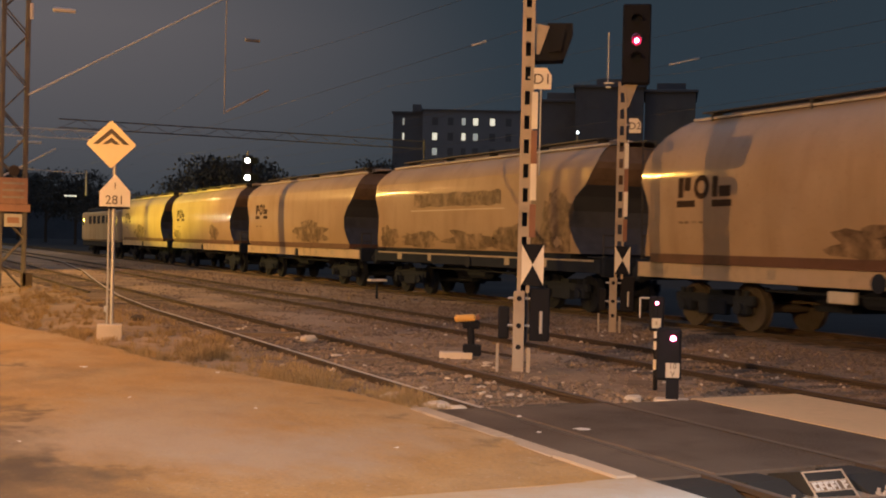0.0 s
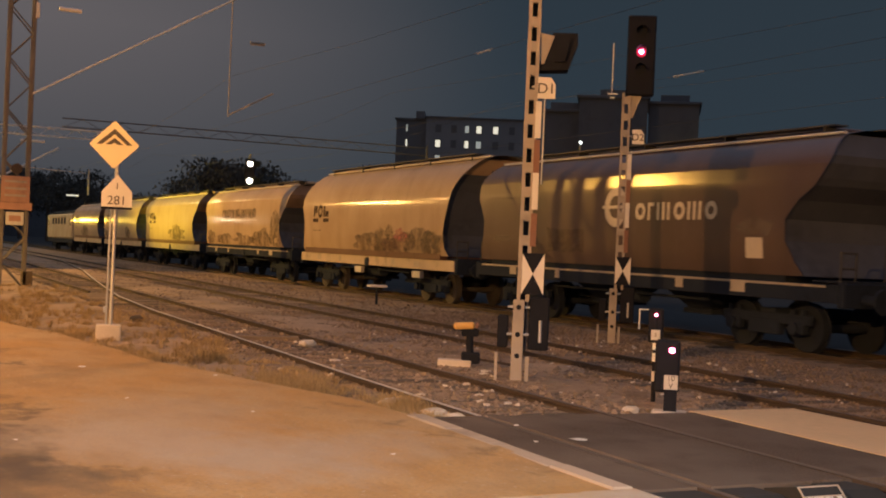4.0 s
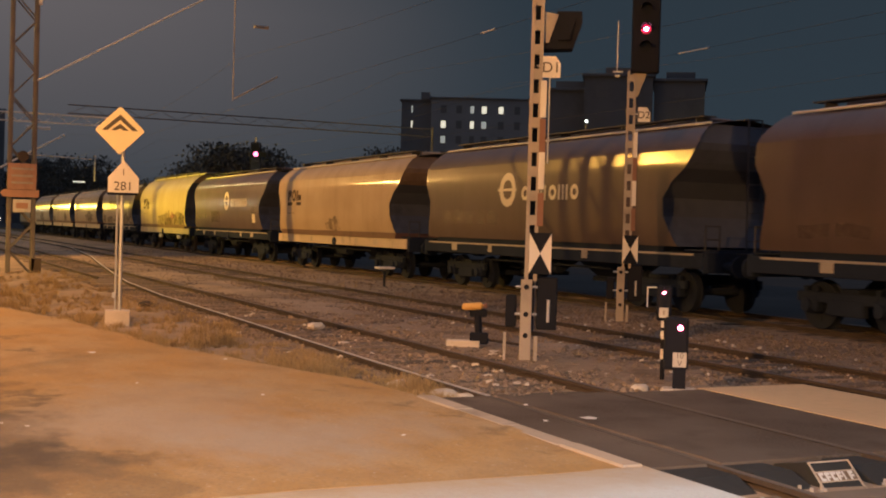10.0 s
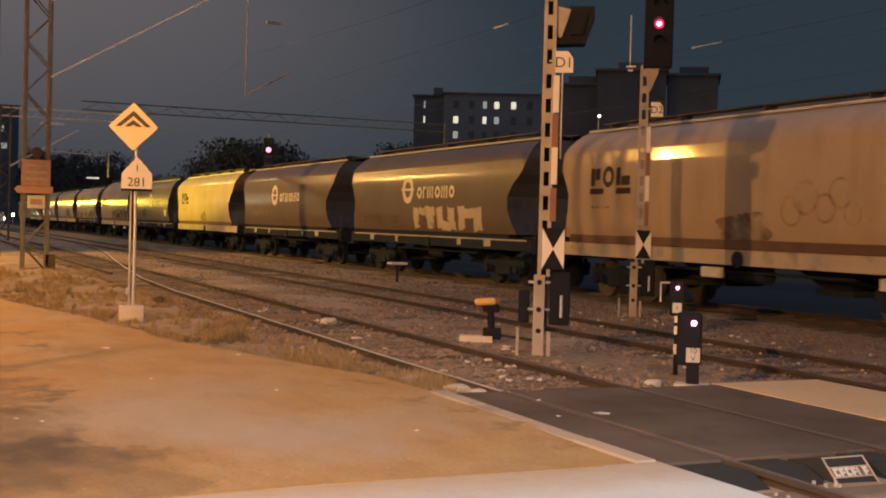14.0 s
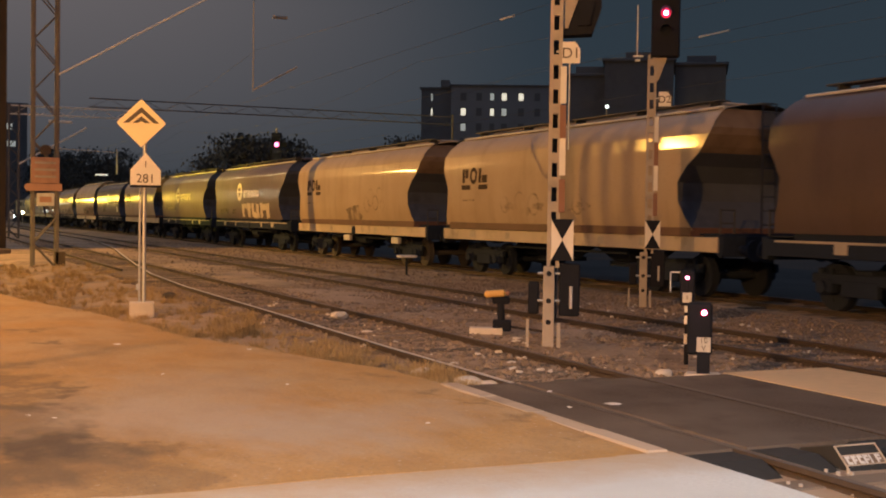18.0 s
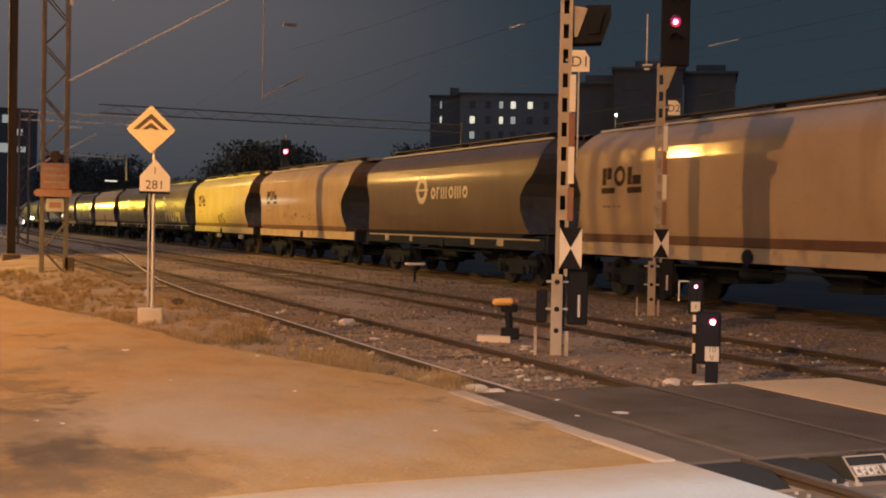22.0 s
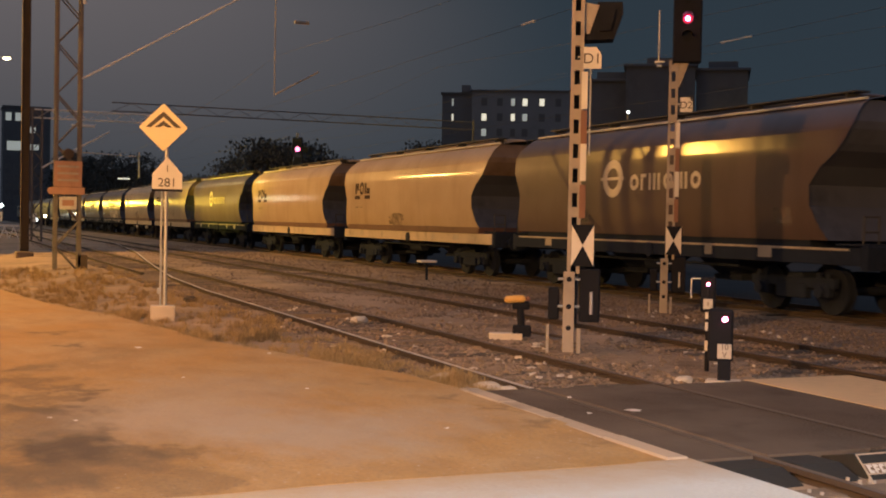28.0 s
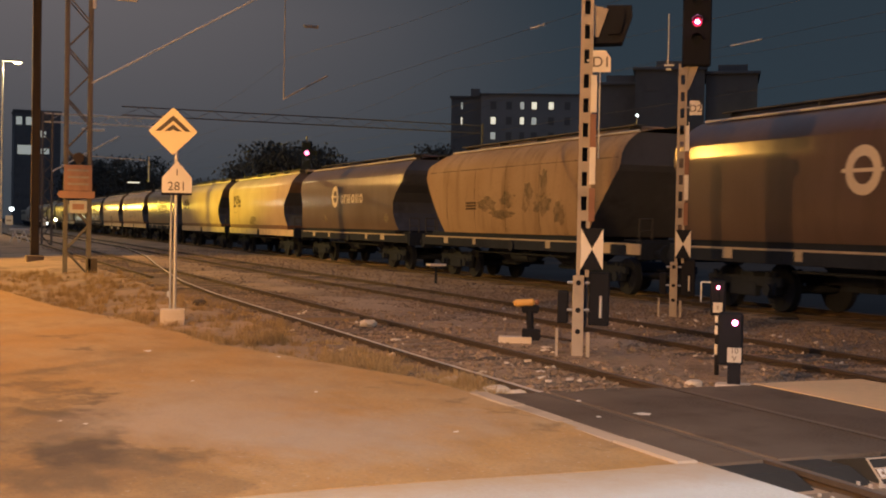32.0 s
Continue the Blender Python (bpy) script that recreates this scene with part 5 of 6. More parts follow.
# ---- rubber end ramps of the crossing ----
def ramp(x, y, w, lettered):
    """A wedge on the sleepers whose sloping face looks along the track."""
    s = thing("crossing_ramp", pose(x, y, 0), "black rubber wedge with a framed pale sign field" if lettered else "black rubber wedge at the crossing's edge", "ramp", "crossing wedges")
    h = w / 2
    top, run, low = (0.055, 0.20, -0.13) if lettered else (-0.01, 0.35, -0.14)
    bm = B()
    vs = [bm.verts.new(c) for c in ((0, -h, top), (0, h, top), (run, h, low), (run, -h, low), (-0.34, -h, -0.02), (-0.34, h, -0.02), (-0.34, h, -0.17), (-0.34, -h, -0.17), (run + 0.02, h, -0.17), (run + 0.02, -h, -0.17))]
    for f in ((0, 3, 2, 1), (4, 0, 1, 5), (4, 5, 6, 7), (2, 3, 9, 8), (7, 6, 8, 9), (4, 7, 9, 3, 0), (5, 1, 2, 8, 6)):
        bm.faces.new([vs[i] for i in f])
    bmesh.ops.recalc_face_normals(bm, faces=bm.faces)
    part("pad", bm, "rubber", s)
    if not lettered:
        return
    slope = math.hypot(run, top - low)
    tilt = pose(0, 0, top + 0.001, 0, math.degrees(math.atan2(top - low, run)), 0)

    def bar(u0, u1, a, b, mat, name, label="", high=0.005):
        part(name, box(B(), u0 * slope, u1 * slope, a, b, 0.0, high, 0.0, tilt), mat, s, label)
    e = h - 0.005
    bar(0.02, 0.06, -e, e, "kerb", "frame")
    bar(0.90, 1.0, -e - 0.01, e + 0.01, "kerb", "frame", "pale worn lower rim")
    bar(0.06, 0.90, -e, -e + 0.014, "kerb", "frame")
    bar(0.06, 0.90, e - 0.014, e, "kerb", "frame")
    for u in (0.34, 0.655):
        bar(u, u + 0.03, -e + 0.014, e - 0.014, "kerb", "frame")
    bar(0.371, 0.654, -e + 0.016, e - 0.016, "end_brown", "sign_field", "dusty brown field behind the raised blocks", 0.003)
    y0, step = -e + 0.03, (2 * e - 0.06) / 6
    for i in range(6):
        w0 = step * (0.30 if i == 4 else 0.40)
        bar(0.385, 0.645, y0 + 0.004, y0 + w0, "grey_white", "letter_block", "", 0.007)
        if i != 4:
            bar(0.385, 0.46, y0 + w0, y0 + step * 0.86, "grey_white", "letter_block", "", 0.007)
            bar(0.50 if i % 2 else 0.57, 0.56 if i % 2 else 0.645, y0 + w0, y0 + step * 0.86, "grey_white", "letter_block", "", 0.007)
        y0 += step


ramp(-6.63, 6.25, 0.40, True)
for yy in (5.80, 6.74):
    ramp(-6.70, yy, 0.36, False)
ramp(-6.68, 5.24, 0.44, False)


def fastening(x, y, z=-0.10):
    s = thing("rail_fastening", pose(x, y, z, 0, 0, random.uniform(-30, 30)), "galvanised bracket and bolts beside the ramp", "fastening", "rail fastenings")
    part("plate", boxed(-0.07, 0.07, -0.025, 0.025, -0.05, 0.005, 0.008), "mast", s)
    for a in (-0.045, 0.05):
        part("bolt", tubed((a, 0, 0.0), (a, 0, 0.035), 0.014, 8), "mast", s)


for x, y in ((-6.42, 5.86), (-6.36, 5.97), (-6.40, 6.62), (-6.44, 6.74), (-6.36, 6.84), (-6.62, 5.22), (-6.2, 5.34)):
    fastening(x, y)

# ---- litter and stones that stand out ----


def rock(x, y, r, squash, label, mat="pale_stone", name="stone", z=-0.10):
    bm = B()
    bmesh.ops.create_icosphere(bm, subdivisions=2, radius=r)
    for v in bm.verts:
        v.co *= 1 + 0.35 * noise.noise(v.co * 2.4 / r + Vector((x, y, 0)))
        v.co.z *= squash
        v.co.y *= 1.5
    ob = mesh_object(name, bm, mat)
    ob.matrix_basis = pose(x, y, z + r * squash * 0.6)
    return tagged(ob, label, "stone")


rock(-18.95, 6.55, 0.105, 0.65, "pale concrete lump between the rails", z=-0.06)
rock(-11.9, 5.12, 0.12, 0.5, "pale stone beside the sandy yard", z=-0.08)
rock(-11.2, 5.3, 0.11, 0.5, "pale stone beside the sandy yard", z=-0.08)
rock(-10.95, 5.42, 0.09, 0.6, "pale stone beside the asphalt", z=-0.1)
rock(-11.2, 7.75, 0.075, 0.7, "pale stone at the signal's foot")
for i in range(14):
    x = random.uniform(-17, -11.0)
    rock(x, random.uniform(5.5, 8.0), random.uniform(0.03, 0.07), 0.5, "pale stone in the ballast")


def scrap(x, y, z, w, h, turn, label):
    bm = B()
    vs = [bm.verts.new((a * w, b * h, 0.004 + 0.012 * random.random())) for a, b in ((-0.5, -0.4), (0.1, -0.5), (0.5, -0.1), (0.35, 0.45), (-0.3, 0.5))]
    bm.faces.new(vs)
    bmesh.ops.solidify(bm, geom=bm.faces[:], thickness=0.004)
    ob = mesh_object("litter", bm, "white")
    ob.matrix_basis = pose(x, y, z, 0, 0, turn)
    tagged(ob, label, "litter", "litter")


scrap(-9.04, 5.72, 0.005, 0.17, 0.10, 20, "crumpled white paper on the asphalt")
scrap(-9.9, 5.55, 0.005, 0.05, 0.05, 60, "small white scrap on the asphalt")
scrap(-9.0, 5.25, 0.005, 0.05, 0.04, 10, "small white scrap on the asphalt")
scrap(-15.2, 2.32, 0.004, 0.20, 0.10, 0, "pale scrap on the sand")
scrap(-14.2, 3.75, 0.004, 0.06, 0.06, 0, "small white scrap on the sand")
scrap(-38.0, 9.05, -0.1, 0.7, 0.45, 10, "pale board lying between the tracks")
marker = thing("track_marker", pose(-33.2, 13.6, -0.12), "short dark post with a pale cap beside the main track", "marker")
part("post", tubed((0, 0, 0), (0, 0, 0.55), 0.04, 8), "frame", marker)
part("cap", boxed(-0.20, 0.20, -0.26, 0.26, 0.55, 0.62, 0.015), "white", marker, "pale flat cap")
for i in range(5):
    scrap(random.uniform(-13, -8), random.uniform(0.8, 4.6), 0.004, 0.05, 0.04, random.uniform(0, 180), "small leaf on the sand")

# a timber cover over the point rods, and a clump of dark weed at the sign's foot
cover = thing("point_cover", pose(-20.5, 6.25, -0.05, 0, 0, 78), "dark timber cover over the point rods", "timber cover")
part("plank", boxed(-0.62, 0.62, -0.17, -0.01, -0.06, 0.035, 0.012), "sleeper", cover)
part("plank", boxed(-0.58, 0.64, 0.01, 0.16, -0.06, 0.030, 0.012), "sleeper", cover)
rock(-24.8, 4.85, 0.10, 0.9, "dark earth clod beside the sign's foot", "bark", "clod", -0.12)

# ---- overhead line ----


def lattice_mast(x, y0, y1, top, name, label, group):
    s = thing(name, pose(x, (y0 + y1) / 2, -0.16), label, "mast", group)
    w = (y1 - y0) / 2
    for sx in (-0.25, 0.25):
        for sy in (-w, w):
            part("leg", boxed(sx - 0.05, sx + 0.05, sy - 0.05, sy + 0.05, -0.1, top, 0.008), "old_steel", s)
    n = int(top / (2 * w * 1.1))
    for sx in (-0.25, 0.25):
        for i in range(n):
            z0, z1 = top * i / n, top * (i + 1) / n
            a, b = ((-w, w) if i % 2 else (w, -w))
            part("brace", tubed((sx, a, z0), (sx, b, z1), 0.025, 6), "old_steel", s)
    return s


def portal(x, y0, y1, reach, top, detailed):
    s = lattice_mast(x, y0, y1, top + 0.6, "catenary_portal", "grey latticed catenary portal over the tracks", "catenary portals")
    mid = (y0 + y1) / 2
    # the further portal's beam is coloured white where lamplight falls on it
    for z in (top, top + 0.55):
        part("beam_chord", boxed(-0.05, 0.05, -0.3, reach - mid, z - 0.05, z + 0.05, 0.01), "galvanised" if detailed else "white", s)
    y = 0.0
    i = 0
    while y < reach - mid - 0.8:
        part("beam_brace", tubed((0, y, top + (0.55 if i % 2 else 0)), (0, y + 0.8, top + (0 if i % 2 else 0.55)), 0.022, 6), "galvanised" if detailed else "grey_white", s)
        y += 0.8
        i += 1
    return s, mid


s, mid = portal(-40.0, 3.45, 4.18, 26.0, 12.4, True)
part("knee_brace", tubed((0.3, 4.2 - mid, 6.2), (0.3, 14.6 - mid, 12.4), 0.03, 8), "white", s, "pale slanting brace up to the beam")
part("drop_post", tubed((0.2, 10.55 - mid, 6.02), (0.2, 10.55 - mid, 12.5), 0.02, 8), "mast", s, "drop post hanging from the beam")
part("registration_arm", tubed((0.2, 10.6 - mid, 6.1), (0.2, 12.1 - mid, 6.95), 0.028, 6), "mast", s)
part("insulator", tubed((0.2, 4.9 - mid, 9.0), (0.2, 5.6 - mid, 9.0), 0.07, 8), "white", s)
part("insulator", tubed((0.3, 4.25 - mid, 8.6), (0.3, 4.25 - mid, 9.1), 0.06, 8), "white", s)
part("insulator", tubed((0.3, 11.2 - mid, 8.6), (0.3, 11.7 - mid, 8.6), 0.06, 8), "mast", s)
board = part("board", boxed(0.30, 0.33, -0.44, 0.42, 2.72, 3.55, 0.01), "red", s, "faded red board")
for z in (2.9, 3.12, 3.34):
    part("writing_bar", boxed(0.331, 0.335, -0.34, 0.32, z, z + 0.07), "mast", board)
part("arrow_board", prism(((-0.66, 2.60), (-0.58, 2.48), (0.50, 2.48), (0.50, 2.71), (-0.58, 2.71)), 0.03), "red", s, "faded red arrow board").location.x = 0.36
sq = part("small_board", boxed(0.30, 0.325, -0.27, 0.27, 2.0, 2.41, 0.01), "grey_white", s, "small pale board")
part("writing_bar", boxed(0.326, 0.33, -0.18, 0.18, 2.12, 2.30), "red", sq)
part("drum", tubed((0.20, 0, 3.78), (0.34, 0, 3.78), 0.17, 18), "rail", s, "dark drum above the board")
part("cable_box", boxed(-0.2, 0.3, 0.30, 0.62, 0.1, 0.55, 0.02), "sleeper", s)

pole = thing("line_mast", pose(-52.3, 3.3, -0.16), "dark steel line mast of H section beside the yard", "mast", "line masts")
part("web", boxed(-0.02, 0.02, -0.13, 0.13, 0, 13.0), "bark", pole)
for yy in (-0.15, 0.15):
    part("flange", boxed(-0.14, 0.14, yy - 0.018, yy + 0.018, 0, 13.0, 0.004), "bark", pole)
part("foundation", boxed(-0.35, 0.35, -0.35, 0.35, -0.1, 0.28, 0.04), "sleeper", pole, "rough concrete foot")

s, mid = portal(-82.0, 5.6, 6.2, 13.4, 8.15, False)
# its far half, coloured darker as unlit, spans the tracks behind the train
for z in (8.85, 9.42):
    part("beam_chord", boxed(-0.04, 0.04, 10.6 - mid, 37.2 - mid, z - 0.04, z + 0.04, 0.008), "old_steel", s, "chord of the beam's unlit half, coloured darker")
for i in range(22):
    y = 10.7 + 1.2 * i - mid
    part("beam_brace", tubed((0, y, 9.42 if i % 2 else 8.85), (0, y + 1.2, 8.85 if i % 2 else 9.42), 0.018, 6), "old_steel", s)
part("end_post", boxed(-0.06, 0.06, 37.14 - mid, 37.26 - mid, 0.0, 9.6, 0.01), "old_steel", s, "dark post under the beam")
for y in (3.0, 1.2, -0.6, -2.4):
    part("side_beam", boxed(-0.05, 0.05, y - mid - 1.8, y - mid, 8.1, 8.2, 0.01), "grey_white", s)
part("knee_brace", tubed((0.3, 6.2 - mid, 4.9), (0.3, 10.4 - mid, 7.4), 0.06, 8), "white", s, "pale slanting brace")
part("registration_arm", tubed((0.3, 8.2 - mid, 6.0), (0.3, 12.2 - mid, 5.85), 0.04, 6), "grey_white", s)
part("insulator", tubed((0.3, 8.0 - mid, 7.75), (0.3, 9.5 - mid, 7.75), 0.09, 8), "white", s)
part("drop_post", tubed((0.3, 12.4 - mid, 4.4), (0.3, 12.4 - mid, 6.1), 0.06, 6), "galvanised", s)
part("board", boxed(0.3, 0.34, 11.0 - mid, 11.8 - mid, 4.28, 4.38, 0.01), "board_glow", s, "small lit board under the beam")


def wire(points, r, name="overhead_wire", label="dark overhead wire above the tracks"):
    """One sagging wire, swept along its points."""
    bm = B()
    rings = [[bm.verts.new((x, y + r * math.cos(a), z + r * math.sin(a))) for a in (0.0, 1.2566, 2.5133, 3.7699, 5.0265)] for x, y, z in points]
    for a, b in zip(rings, rings[1:]):
        for i in range(5):
            bm.faces.new((a[i], a[(i + 1) % 5], b[(i + 1) % 5], b[i]))
    tagged(mesh_object(name, bm, "ladder"), label, "wire", "overhead wires")


for y, h in ((10.7, 5.63), (16.7, 5.95), (21.3, 5.7)):
    wire([(30, y, h), (-40, y, h), (-82, y, h), (-240, y, h)], 0.004)
    pts = []
    for a, b in ((30, -40), (-40, -82), (-82, -130), (-130, -240)):
        for i in range(6):
            u = i / 6
            pts.append((a + (b - a) * u, y, 7.3 - 0.9 * 4 * u * (1 - u)))
    wire(pts, 0.004)

for x, y, z, n in ((-22.4, 16.7, 5.95, 1.05), (-21.05, 10.7, 5.63, 0.5)):
    rod = thing("line_insulator", pose(x, y, z), "pale rod insulator in an overhead wire", "insulator", "line insulators")
    part("rod", tubed((-n / 2, 0, 0), (n / 2, 0, 0), 0.016, 8), "white", rod)
    for e in (-n / 2, n / 2):
        part("clamp", tubed((e - 0.04, 0, 0), (e + 0.04, 0, 0), 0.026, 8), "galvanised", rod)

# ---- street lamps ----


def street_lamp(x, y, z, side):
    s = thing("street_lamp", pose(x, y - side, -0.1), "tall steel street lamp alight beside the yard road", "street lamp", "street lamps")
    h = z + 0.1
    part("pole", tubed((0, 0, 0), (0, 0, h + 0.1), 0.11, 12, 0.07), "galvanised", s)
    part("arm", tubed((0, 0, h + 0.05), (0, side - 0.25, h + 0.10), 0.04, 8), "galvanised", s)
    head = part("lamp_head", box(B(), -0.20, 0.20, side - 0.40, side + 0.40, h + 0.02, h + 0.16, 0.05), "mast", s)
    part("lens", ball(B(), (0, side, h + 0.02), 0.35, 14, (0.48, 1, 0.36)), "lamp_glow", head, "glowing bowl")


for lx, ly, lz, colour, watts, hood in LAMPS:
    street_lamp(lx, ly, lz, 1.3 if ly > 0 else 0.9)
for fx, fy, fz in (FLOOD, FAR_FLOOD):
    flood = thing("flood_lamp", pose(fx, fy - 0.35, -0.1), "yellow floodlight on a steel pole", "flood lamp", "flood lamps")
    part("pole", tubed((0, 0, 0), (0, 0, fz + 0.3), 0.09, 10), "galvanised", flood)
    part("lamp_head", boxed(-0.2, 0.2, -0.1, 0.1, fz, fz + 0.3, 0.03), "mast", flood)

# ---- far signal behind the train: two white lamps and a red one, blanked by added plates ----
FAR = (-76.8, 22.0)
far = thing("far_signal", pose(FAR[0], FAR[1], -0.16, 0, 0, -16), "distant black signal on a slim mast behind the train", "signal")
part("pole", tubed((-0.1, 0, 0), (-0.1, 0, 7.6), 0.07, 8), "mast", far)
part("signal_head", boxed(-0.25, 0.0, -0.35, 0.35, 5.2, 7.3, 0.05), "black", far)
part("lamp", ball(B(), (0.04, 0, 6.94), 0.17, 12, (0.3, 1, 1)), "white_light", far, "white lamp")
part("lamp", ball(B(), (0.04, 0, 5.80), 0.19, 12, (0.3, 1, 1)), "white_light", far, "white lamp")
part("lamp", ball(B(), (0.04, 0, 6.50), 0.16, 12, (0.3, 1, 1)), "far_red", far, "red lamp")
# the lamps always glow; these added plates stand in for switching them off
SHUTTERS = []
for z in (6.94, 5.80, 6.50):
    SHUTTERS.append(part("shutter", boxed(-0.012, 0.012, -0.22, 0.22, -0.22 if z != 6.50 else -0.16, 0.22 if z != 6.50 else 0.155, 0.0), "black", far, "black plate added to hide the lamp while it is off"))
SHUTTER_Z = (6.94, 5.80, 6.50)

# ---- houses and trees behind ----


def apartment_block(x, y, turn, width, storeys, columns, lit, dim, label):
    s = thing("apartment_building", pose(x, y, -0.2, 0, 0, turn), label, "building")
    h = 2.8 * storeys + 0.9
    part("wall", boxed(-12, 0, -width / 2 + 5.6, width / 2, 0, h, 0.0), "render", s)
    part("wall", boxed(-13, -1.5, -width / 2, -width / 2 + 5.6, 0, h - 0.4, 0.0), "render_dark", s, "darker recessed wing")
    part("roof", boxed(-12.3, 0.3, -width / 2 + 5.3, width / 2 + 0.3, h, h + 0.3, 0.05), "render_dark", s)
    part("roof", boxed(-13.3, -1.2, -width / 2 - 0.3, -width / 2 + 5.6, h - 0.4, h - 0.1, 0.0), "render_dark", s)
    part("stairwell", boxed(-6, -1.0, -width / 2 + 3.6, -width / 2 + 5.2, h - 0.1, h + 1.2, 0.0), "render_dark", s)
    for i, (off, w) in enumerate(columns):
        for j in range(storeys):
            y0 = -width / 2 + off
            x0 = -1.5 if off < 5.0 else 0.0
            z0 = 1.1 + 2.8 * j
            glow = "window_lit" if (i, j) in lit else ("window_dim" if (i, j) in dim else "far_glass")
            f = part("window", boxed(x0, x0 + 0.06, y0 - 0.08, y0 + w + 0.08, z0 - 0.08, z0 + 1.38, 0.0), "render_dark", s)
            n = 1
            for k in range(n):
                part("pane", boxed(x0 + 0.061, x0 + 0.075, y0 + k * w / n + 0.02, y0 + (k + 1) * w / n - 0.04, z0, z0 + 1.3), glow, f)
    return s


apartment_block(-197.0, 96.0, -27, 24.0, 9, ((1.8, 0.35), (7.4, 0.95), (10.3, 0.9), (12.8, 0.75), (14.9, 0.95), (18.0, 0.95), (21.0, 0.9)),
                {(0, 7), (1, 7), (3, 7), (4, 8), (5, 8)}, {(0, 8), (1, 6), (3, 8), (4, 7)}, "grey apartment block with a few lit windows")


def tree(x, y, h, r, seed):
    rnd = random.Random(seed)
    s = thing("tree", pose(x, y, -0.2), "dark leafy tree against the dusk sky", "tree", "trees behind the line")
    bm = B()
    tube(bm, (0, 0, 0), (0, 0, h * 0.55), h * 0.022, 8, h * 0.012)
    for i in range(6):
        a = i * 1.1 + rnd.random()
        tube(bm, (0, 0, h * (0.28 + 0.05 * i)), (math.cos(a) * r * 0.7, math.sin(a) * r * 0.7, h * (0.5 + 0.07 * i)), h * 0.009, 6, h * 0.003)
    part("trunk", bm, "bark", s)
    verts, faces = [], []
    clumps = [(Vector((rnd.gauss(0, 0.42) * r, rnd.gauss(0, 0.42) * r, h * rnd.uniform(0.42, 0.92)))) for _ in range(26)]
    for _ in range(3600):
        c = rnd.choice(clumps)
        p = c + Vector((rnd.gauss(0, 0.17) * r, rnd.gauss(0, 0.17) * r, rnd.gauss(0, 0.055) * h))
        p.z = min(p.z, h)
        k = rnd.uniform(0.06, 0.17) * (h / 9)
        q = Euler((rnd.uniform(0, 6), rnd.uniform(0, 6), rnd.uniform(0, 6))).to_matrix()
        b = len(verts)
        verts += [tuple(p + q @ Vector(d) * k) for d in ((-1, -0.5, 0), (1, -0.6, 0.1), (0.9, 0.6, 0), (-0.8, 0.7, -0.1))]
        faces.append((b, b + 1, b + 2, b + 3))
    me = bpy.data.meshes.new("crown")
    me.from_pydata(verts, [], faces)
    me.materials.append(M["leaf"])
    new("crown", me).parent = s
    return s


def polar(deg, dist):
    """A place by the bearing from the line's far end and the distance."""
    return -dist * math.cos(radians(deg)), dist * math.sin(radians(deg))


def dark_block(deg, dist, width, depth, h, label):
    """A flat-roofed block without lit windows, its front turned to the yard."""
    x, y = polar(deg, dist)
    s = thing("apartment_building", pose(x, y, -0.2, 0, 0, -deg), label, "building")
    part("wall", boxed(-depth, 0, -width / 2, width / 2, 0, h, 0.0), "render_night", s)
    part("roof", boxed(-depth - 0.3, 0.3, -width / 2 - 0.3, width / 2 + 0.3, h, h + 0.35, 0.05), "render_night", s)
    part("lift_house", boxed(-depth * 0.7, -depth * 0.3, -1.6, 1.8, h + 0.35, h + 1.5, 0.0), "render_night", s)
    n = int(width / 3.1)
    for i in range(n):
        for j in range(int(h / 2.8)):
            yy, zz = -width / 2 + (i + 0.5) * width / n, 1.2 + 2.8 * j
            if zz > h * 0.55:
                f = part("window", boxed(0.0, 0.06, yy - 0.75, yy + 0.75, zz - 0.08, zz + 1.38, 0.0), "render_night", s)
                part("pane", boxed(0.061, 0.075, yy - 0.65, yy + 0.65, zz, zz + 1.3), "far_glass", f)


dark_block(30.9, 142, 4.6, 9, 18.8, "narrow dark end of an unlit apartment block")
dark_block(33.25, 140, 7.9, 11, 20.3, "dark unlit apartment block behind the train")
dark_block(36.1, 141, 5.8, 10, 19.9, "dark unlit wing of an apartment block")

WOODS = ((5.7, 300, 17.1, 9), (6.9, 250, 14.8, 8), (8.2, 215, 13.0, 7), (9.2, 190, 8.9, 6.5), (11.3, 155, 7.5, 5.2), (12.6, 140, 7.9, 4.7), (13.8, 130, 9.3, 4.4), (14.9, 122, 10.1, 4.3),
         (16.0, 116, 9.3, 4.0), (17.0, 112, 8.1, 3.0), (22.2, 120, 10.0, 3.0))
for i, (deg, dist, h, r) in enumerate(WOODS):
    tree(*polar(deg, dist), h, r, 40 + i)


def far_lamp(deg, dist, z, r, mat="far_glow"):
    x, y = polar(deg, dist)
    s = thing("far_lamp", pose(x, y, -0.2), "small white lamp on a far pole", "lamp", "far lamps")
    part("pole", tubed((0, 0, 0), (0, 0, z), 0.05, 6), "mast", s)
    part("bulb", ball(B(), (0.05, 0, z + 0.2), r, 10), mat, s, "glowing bulb")


far_lamp(31.75, 80, 9.2, 0.10)
far_lamp(3.6, 190, 2.9, 0.28)
far_lamp(4.05, 180, 1.0, 0.42)
far_lamp(4.5, 170, 1.5, 0.20, "lamp_glow")
far_lamp(2.6, 200, 3.0, 0.35)
shed = thing("shed", pose(-430, 40, -0.2), "dark low buildings beyond the far end of the yard", "building")
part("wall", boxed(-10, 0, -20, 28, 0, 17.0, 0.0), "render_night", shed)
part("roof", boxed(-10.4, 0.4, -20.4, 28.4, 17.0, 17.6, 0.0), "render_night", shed)
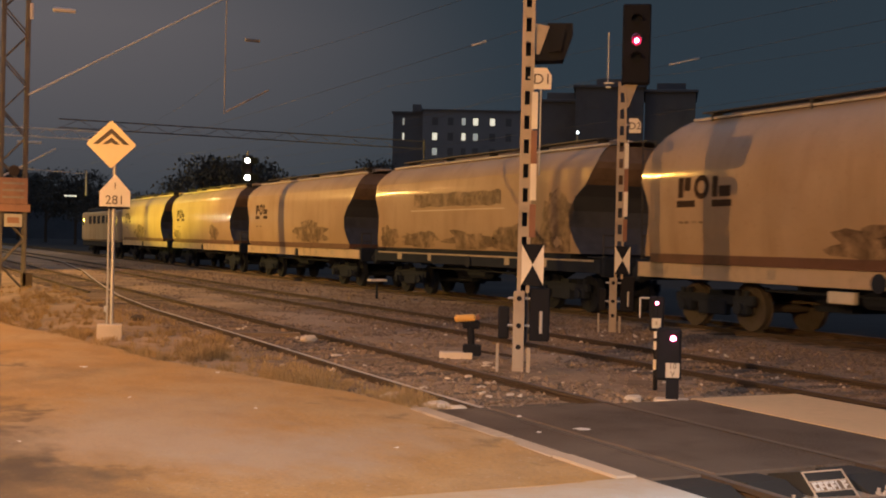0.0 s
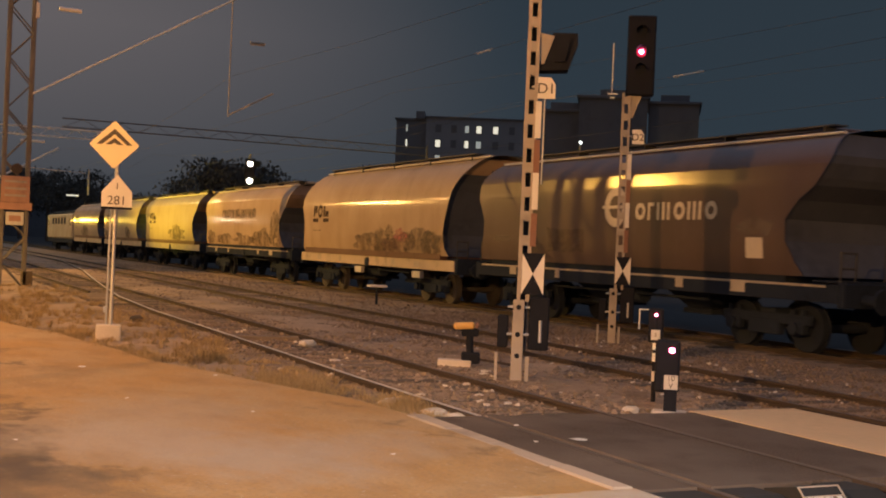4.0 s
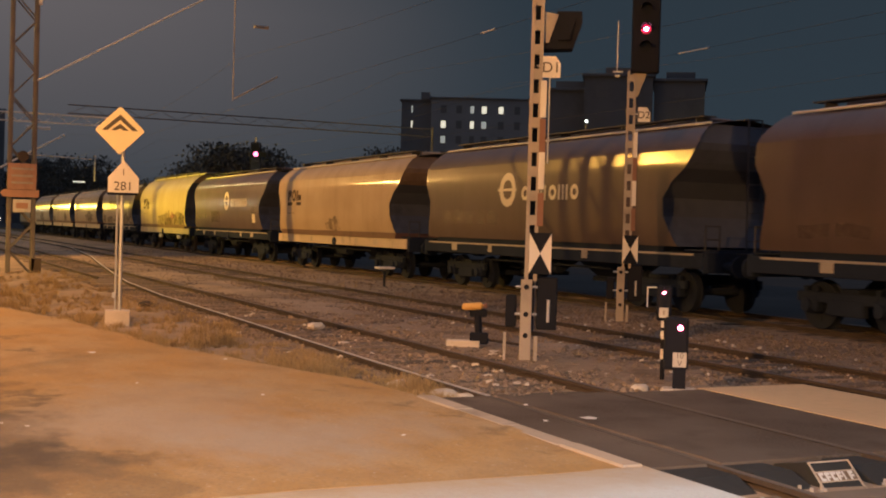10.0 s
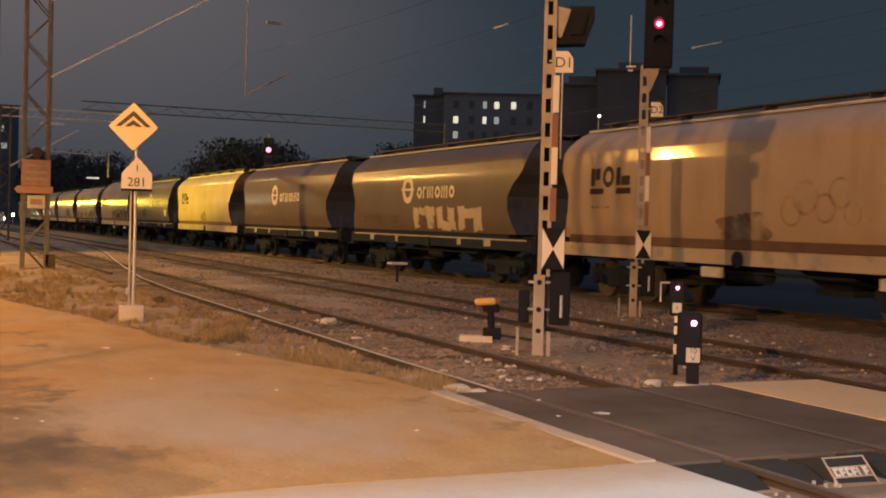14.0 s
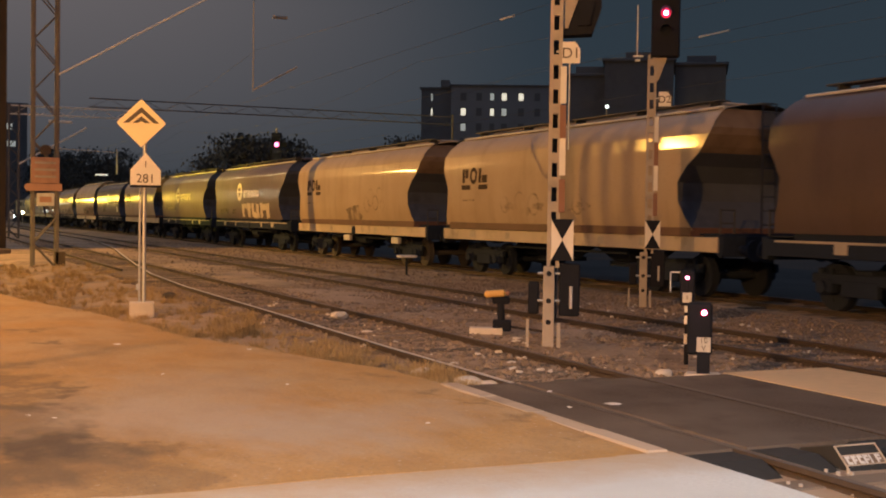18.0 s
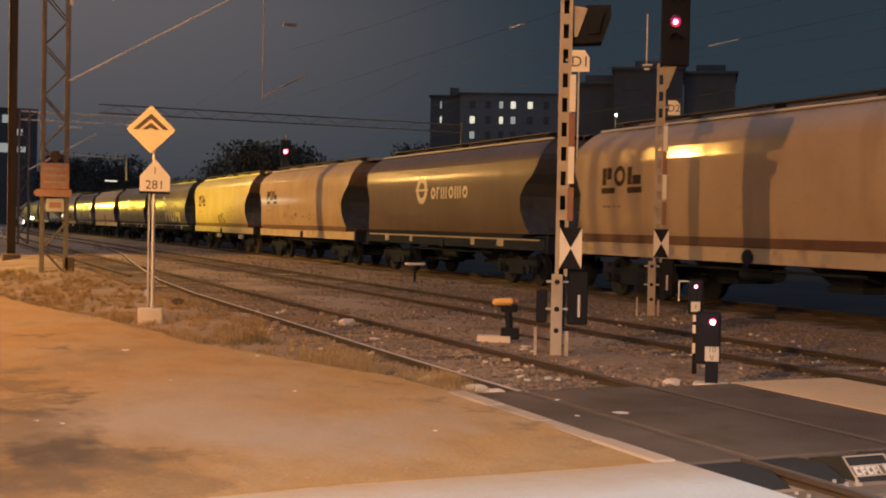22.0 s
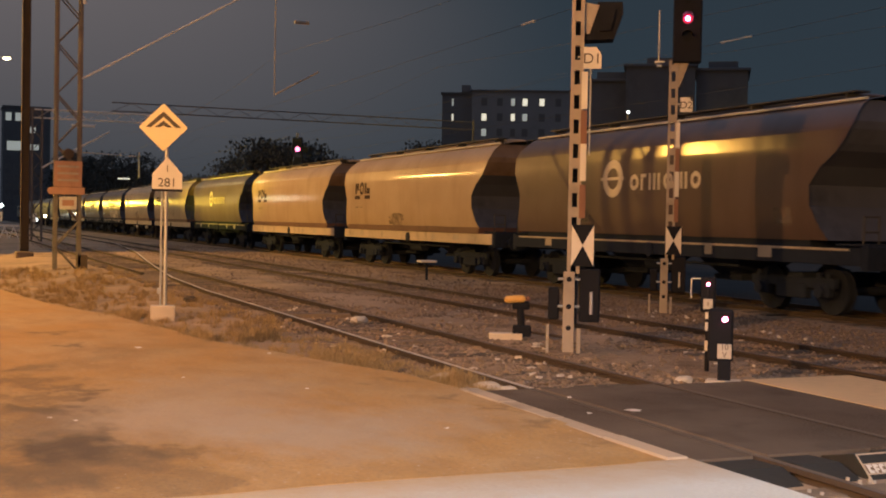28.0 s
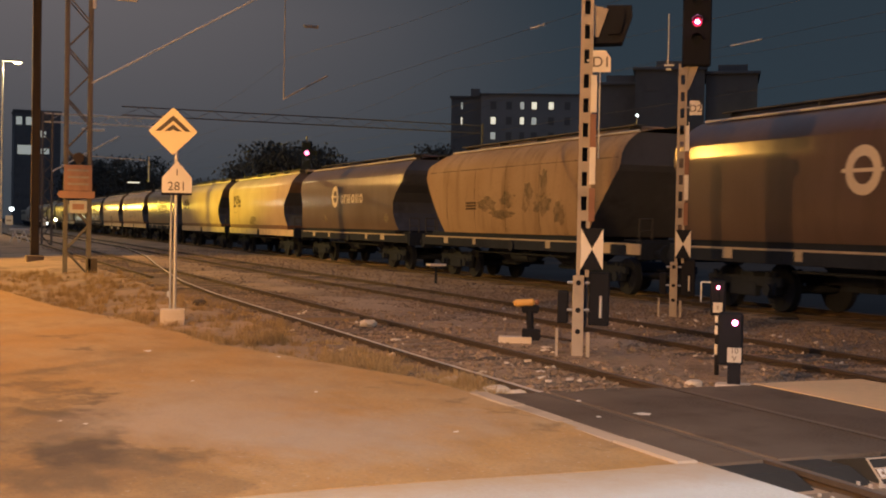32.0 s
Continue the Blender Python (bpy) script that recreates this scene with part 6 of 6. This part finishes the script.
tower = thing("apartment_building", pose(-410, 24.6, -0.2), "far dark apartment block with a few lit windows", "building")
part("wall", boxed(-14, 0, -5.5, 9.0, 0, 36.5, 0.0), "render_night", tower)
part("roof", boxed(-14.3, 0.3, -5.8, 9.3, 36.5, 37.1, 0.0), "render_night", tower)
LIT_PANES = ((-4.9, 32.2, 1.8, 2.6), (-1.9, 32.2, 1.8, 2.6), (2.6, 28.4, 1.8, 2.0), (2.8, 22.9, 2.6, 1.8), (-4.4, 22.6, 4.6, 3.0))
DARK_PANES = [(-4.8 + 2.6 * i, 3.0 + 3.4 * j, 1.6, 1.6) for i in range(5) for j in range(5)]
for panes, glow in ((LIT_PANES, "window_dim"), (DARK_PANES, "far_glass")):
    for y, z, w, h in panes:
        f = part("window", boxed(0.0, 0.06, y - 0.1, y + w + 0.1, z - 0.1, z + h + 0.1), "render_dark", tower)
        part("pane", boxed(0.061, 0.08, y, y + w, z, z + h), glow, f)

# white clutter beside the far tracks
trestle = thing("trestle_barrier", pose(-91.8, 4.72, -0.12, 0, 0, 4), "white trestle barrier standing on the far yard", "barrier")
part("board", boxed(-0.02, 0.02, -0.70, 0.70, 0.86, 1.02, 0.008), "white", trestle)
for y in (-0.32, 0.32):
    for a, b in ((-0.30, 0.02), (0.30, -0.02)):
        part("leg", tubed((a * 0.4, y + a, 0.0), (b, y + b, 0.88), 0.045, 6), "white", trestle)
part("crossbar", tubed((0, -0.5, 0.40), (0, 0.5, 0.40), 0.035, 6), "white", trestle)
for deg, dist, wide, z0, z1 in ((2.5, 150, 0.85, 0.95, 2.05), (4.0, 170, 0.7, 0.8, 2.0)):
    x, y = polar(deg, dist)
    notice = thing("track_board", pose(x, y, -0.15, 0, 0, -deg), "white enamelled board on a short post by the far tracks", "sign", "far track boards")
    part("post", tubed((-0.05, 0, 0), (-0.05, 0, z1), 0.05, 8), "mast", notice)
    panel = part("panel", boxed(0.0, 0.03, -wide / 2, wide / 2, z0, z1, 0.008), "white", notice)
    part("writing_bar", boxed(0.031, 0.036, -wide * 0.32, wide * 0.30, z0 + 0.42, z0 + 0.62), "mast", panel)

# the house beside the paving, and the lamp post that lights it
house = thing("station_house", pose(18.0, -12.0, -0.1), "plain rendered house wall behind the paving", "building")
part("wall", boxed(-6, 6, -6, 7, 0, 7.0, 0.0), "render", house)
part("roof", boxed(-6.5, 6.5, -6.5, 7.5, 7.0, 7.4, 0.0), "render_dark", house)
lamp = thing("lamp_post", pose(YARD_LAMP[0], YARD_LAMP[1] - 1.0, -0.1), "short lamp post with a white downlight beside the paving", "lamp")
part("pole", tubed((0, 0, 0), (0, 0, 4.85), 0.05, 10), "galvanised", lamp)
part("arm", tubed((0, 0, 4.8), (0, 0.9, 4.85), 0.03, 8), "galvanised", lamp)
part("lamp_head", boxed(-0.22, 0.22, 0.75, 1.25, 4.76, 4.90, 0.03), "mast", lamp)


# ---- what moves ----
def motions():
    for k, w in enumerate([*WAGONS, LOCO]):
        x0 = w.matrix_basis.translation.x
        walk(w, [(float(t), pose(x0 + SPEED * t, TRACK_Y, 0)) for t in range(0, 33, 4)])
        if k < 3:
            continue
        for b in w.children:
            if not b.name.startswith("bogie"):
                continue
            for ws in b.children:
                c = ws.location.copy()
                walk(ws, [(i / 10, pose(c.x, c.y, c.z, 0, -math.degrees(-SPEED / 0.46 * i / 10) % 360, 0)) for i in range(0, 321)])
    # added plates slide over lamps to switch them: the upper white lamp blinks, then both give way to the red one
    blink = []
    for k in range(10):
        on = -0.37 + 1.06 * k
        blink += [(on, True), (on + 0.57, False)]
    for sh, z, steps in zip(SHUTTERS, SHUTTER_Z, (blink[:-1] + [(9.75, False)], [(0.0, True), (9.75, False)], [(0.0, False), (9.75, True)])):
        rows = []
        for t, lit in steps:
            if t > 0.05:
                rows.append((t - 0.06, pose(0.16, 0.0 if lit else 0.46, z)))
            rows.append((max(t, 0.0), pose(0.16, 0.46 if lit else 0.0, z)))
        if rows[0][0] > 0:
            rows.insert(0, (0.0, rows[0][1]))
        rows.append((32.0, rows[-1][1]))
        walk(sh, rows)


motions()
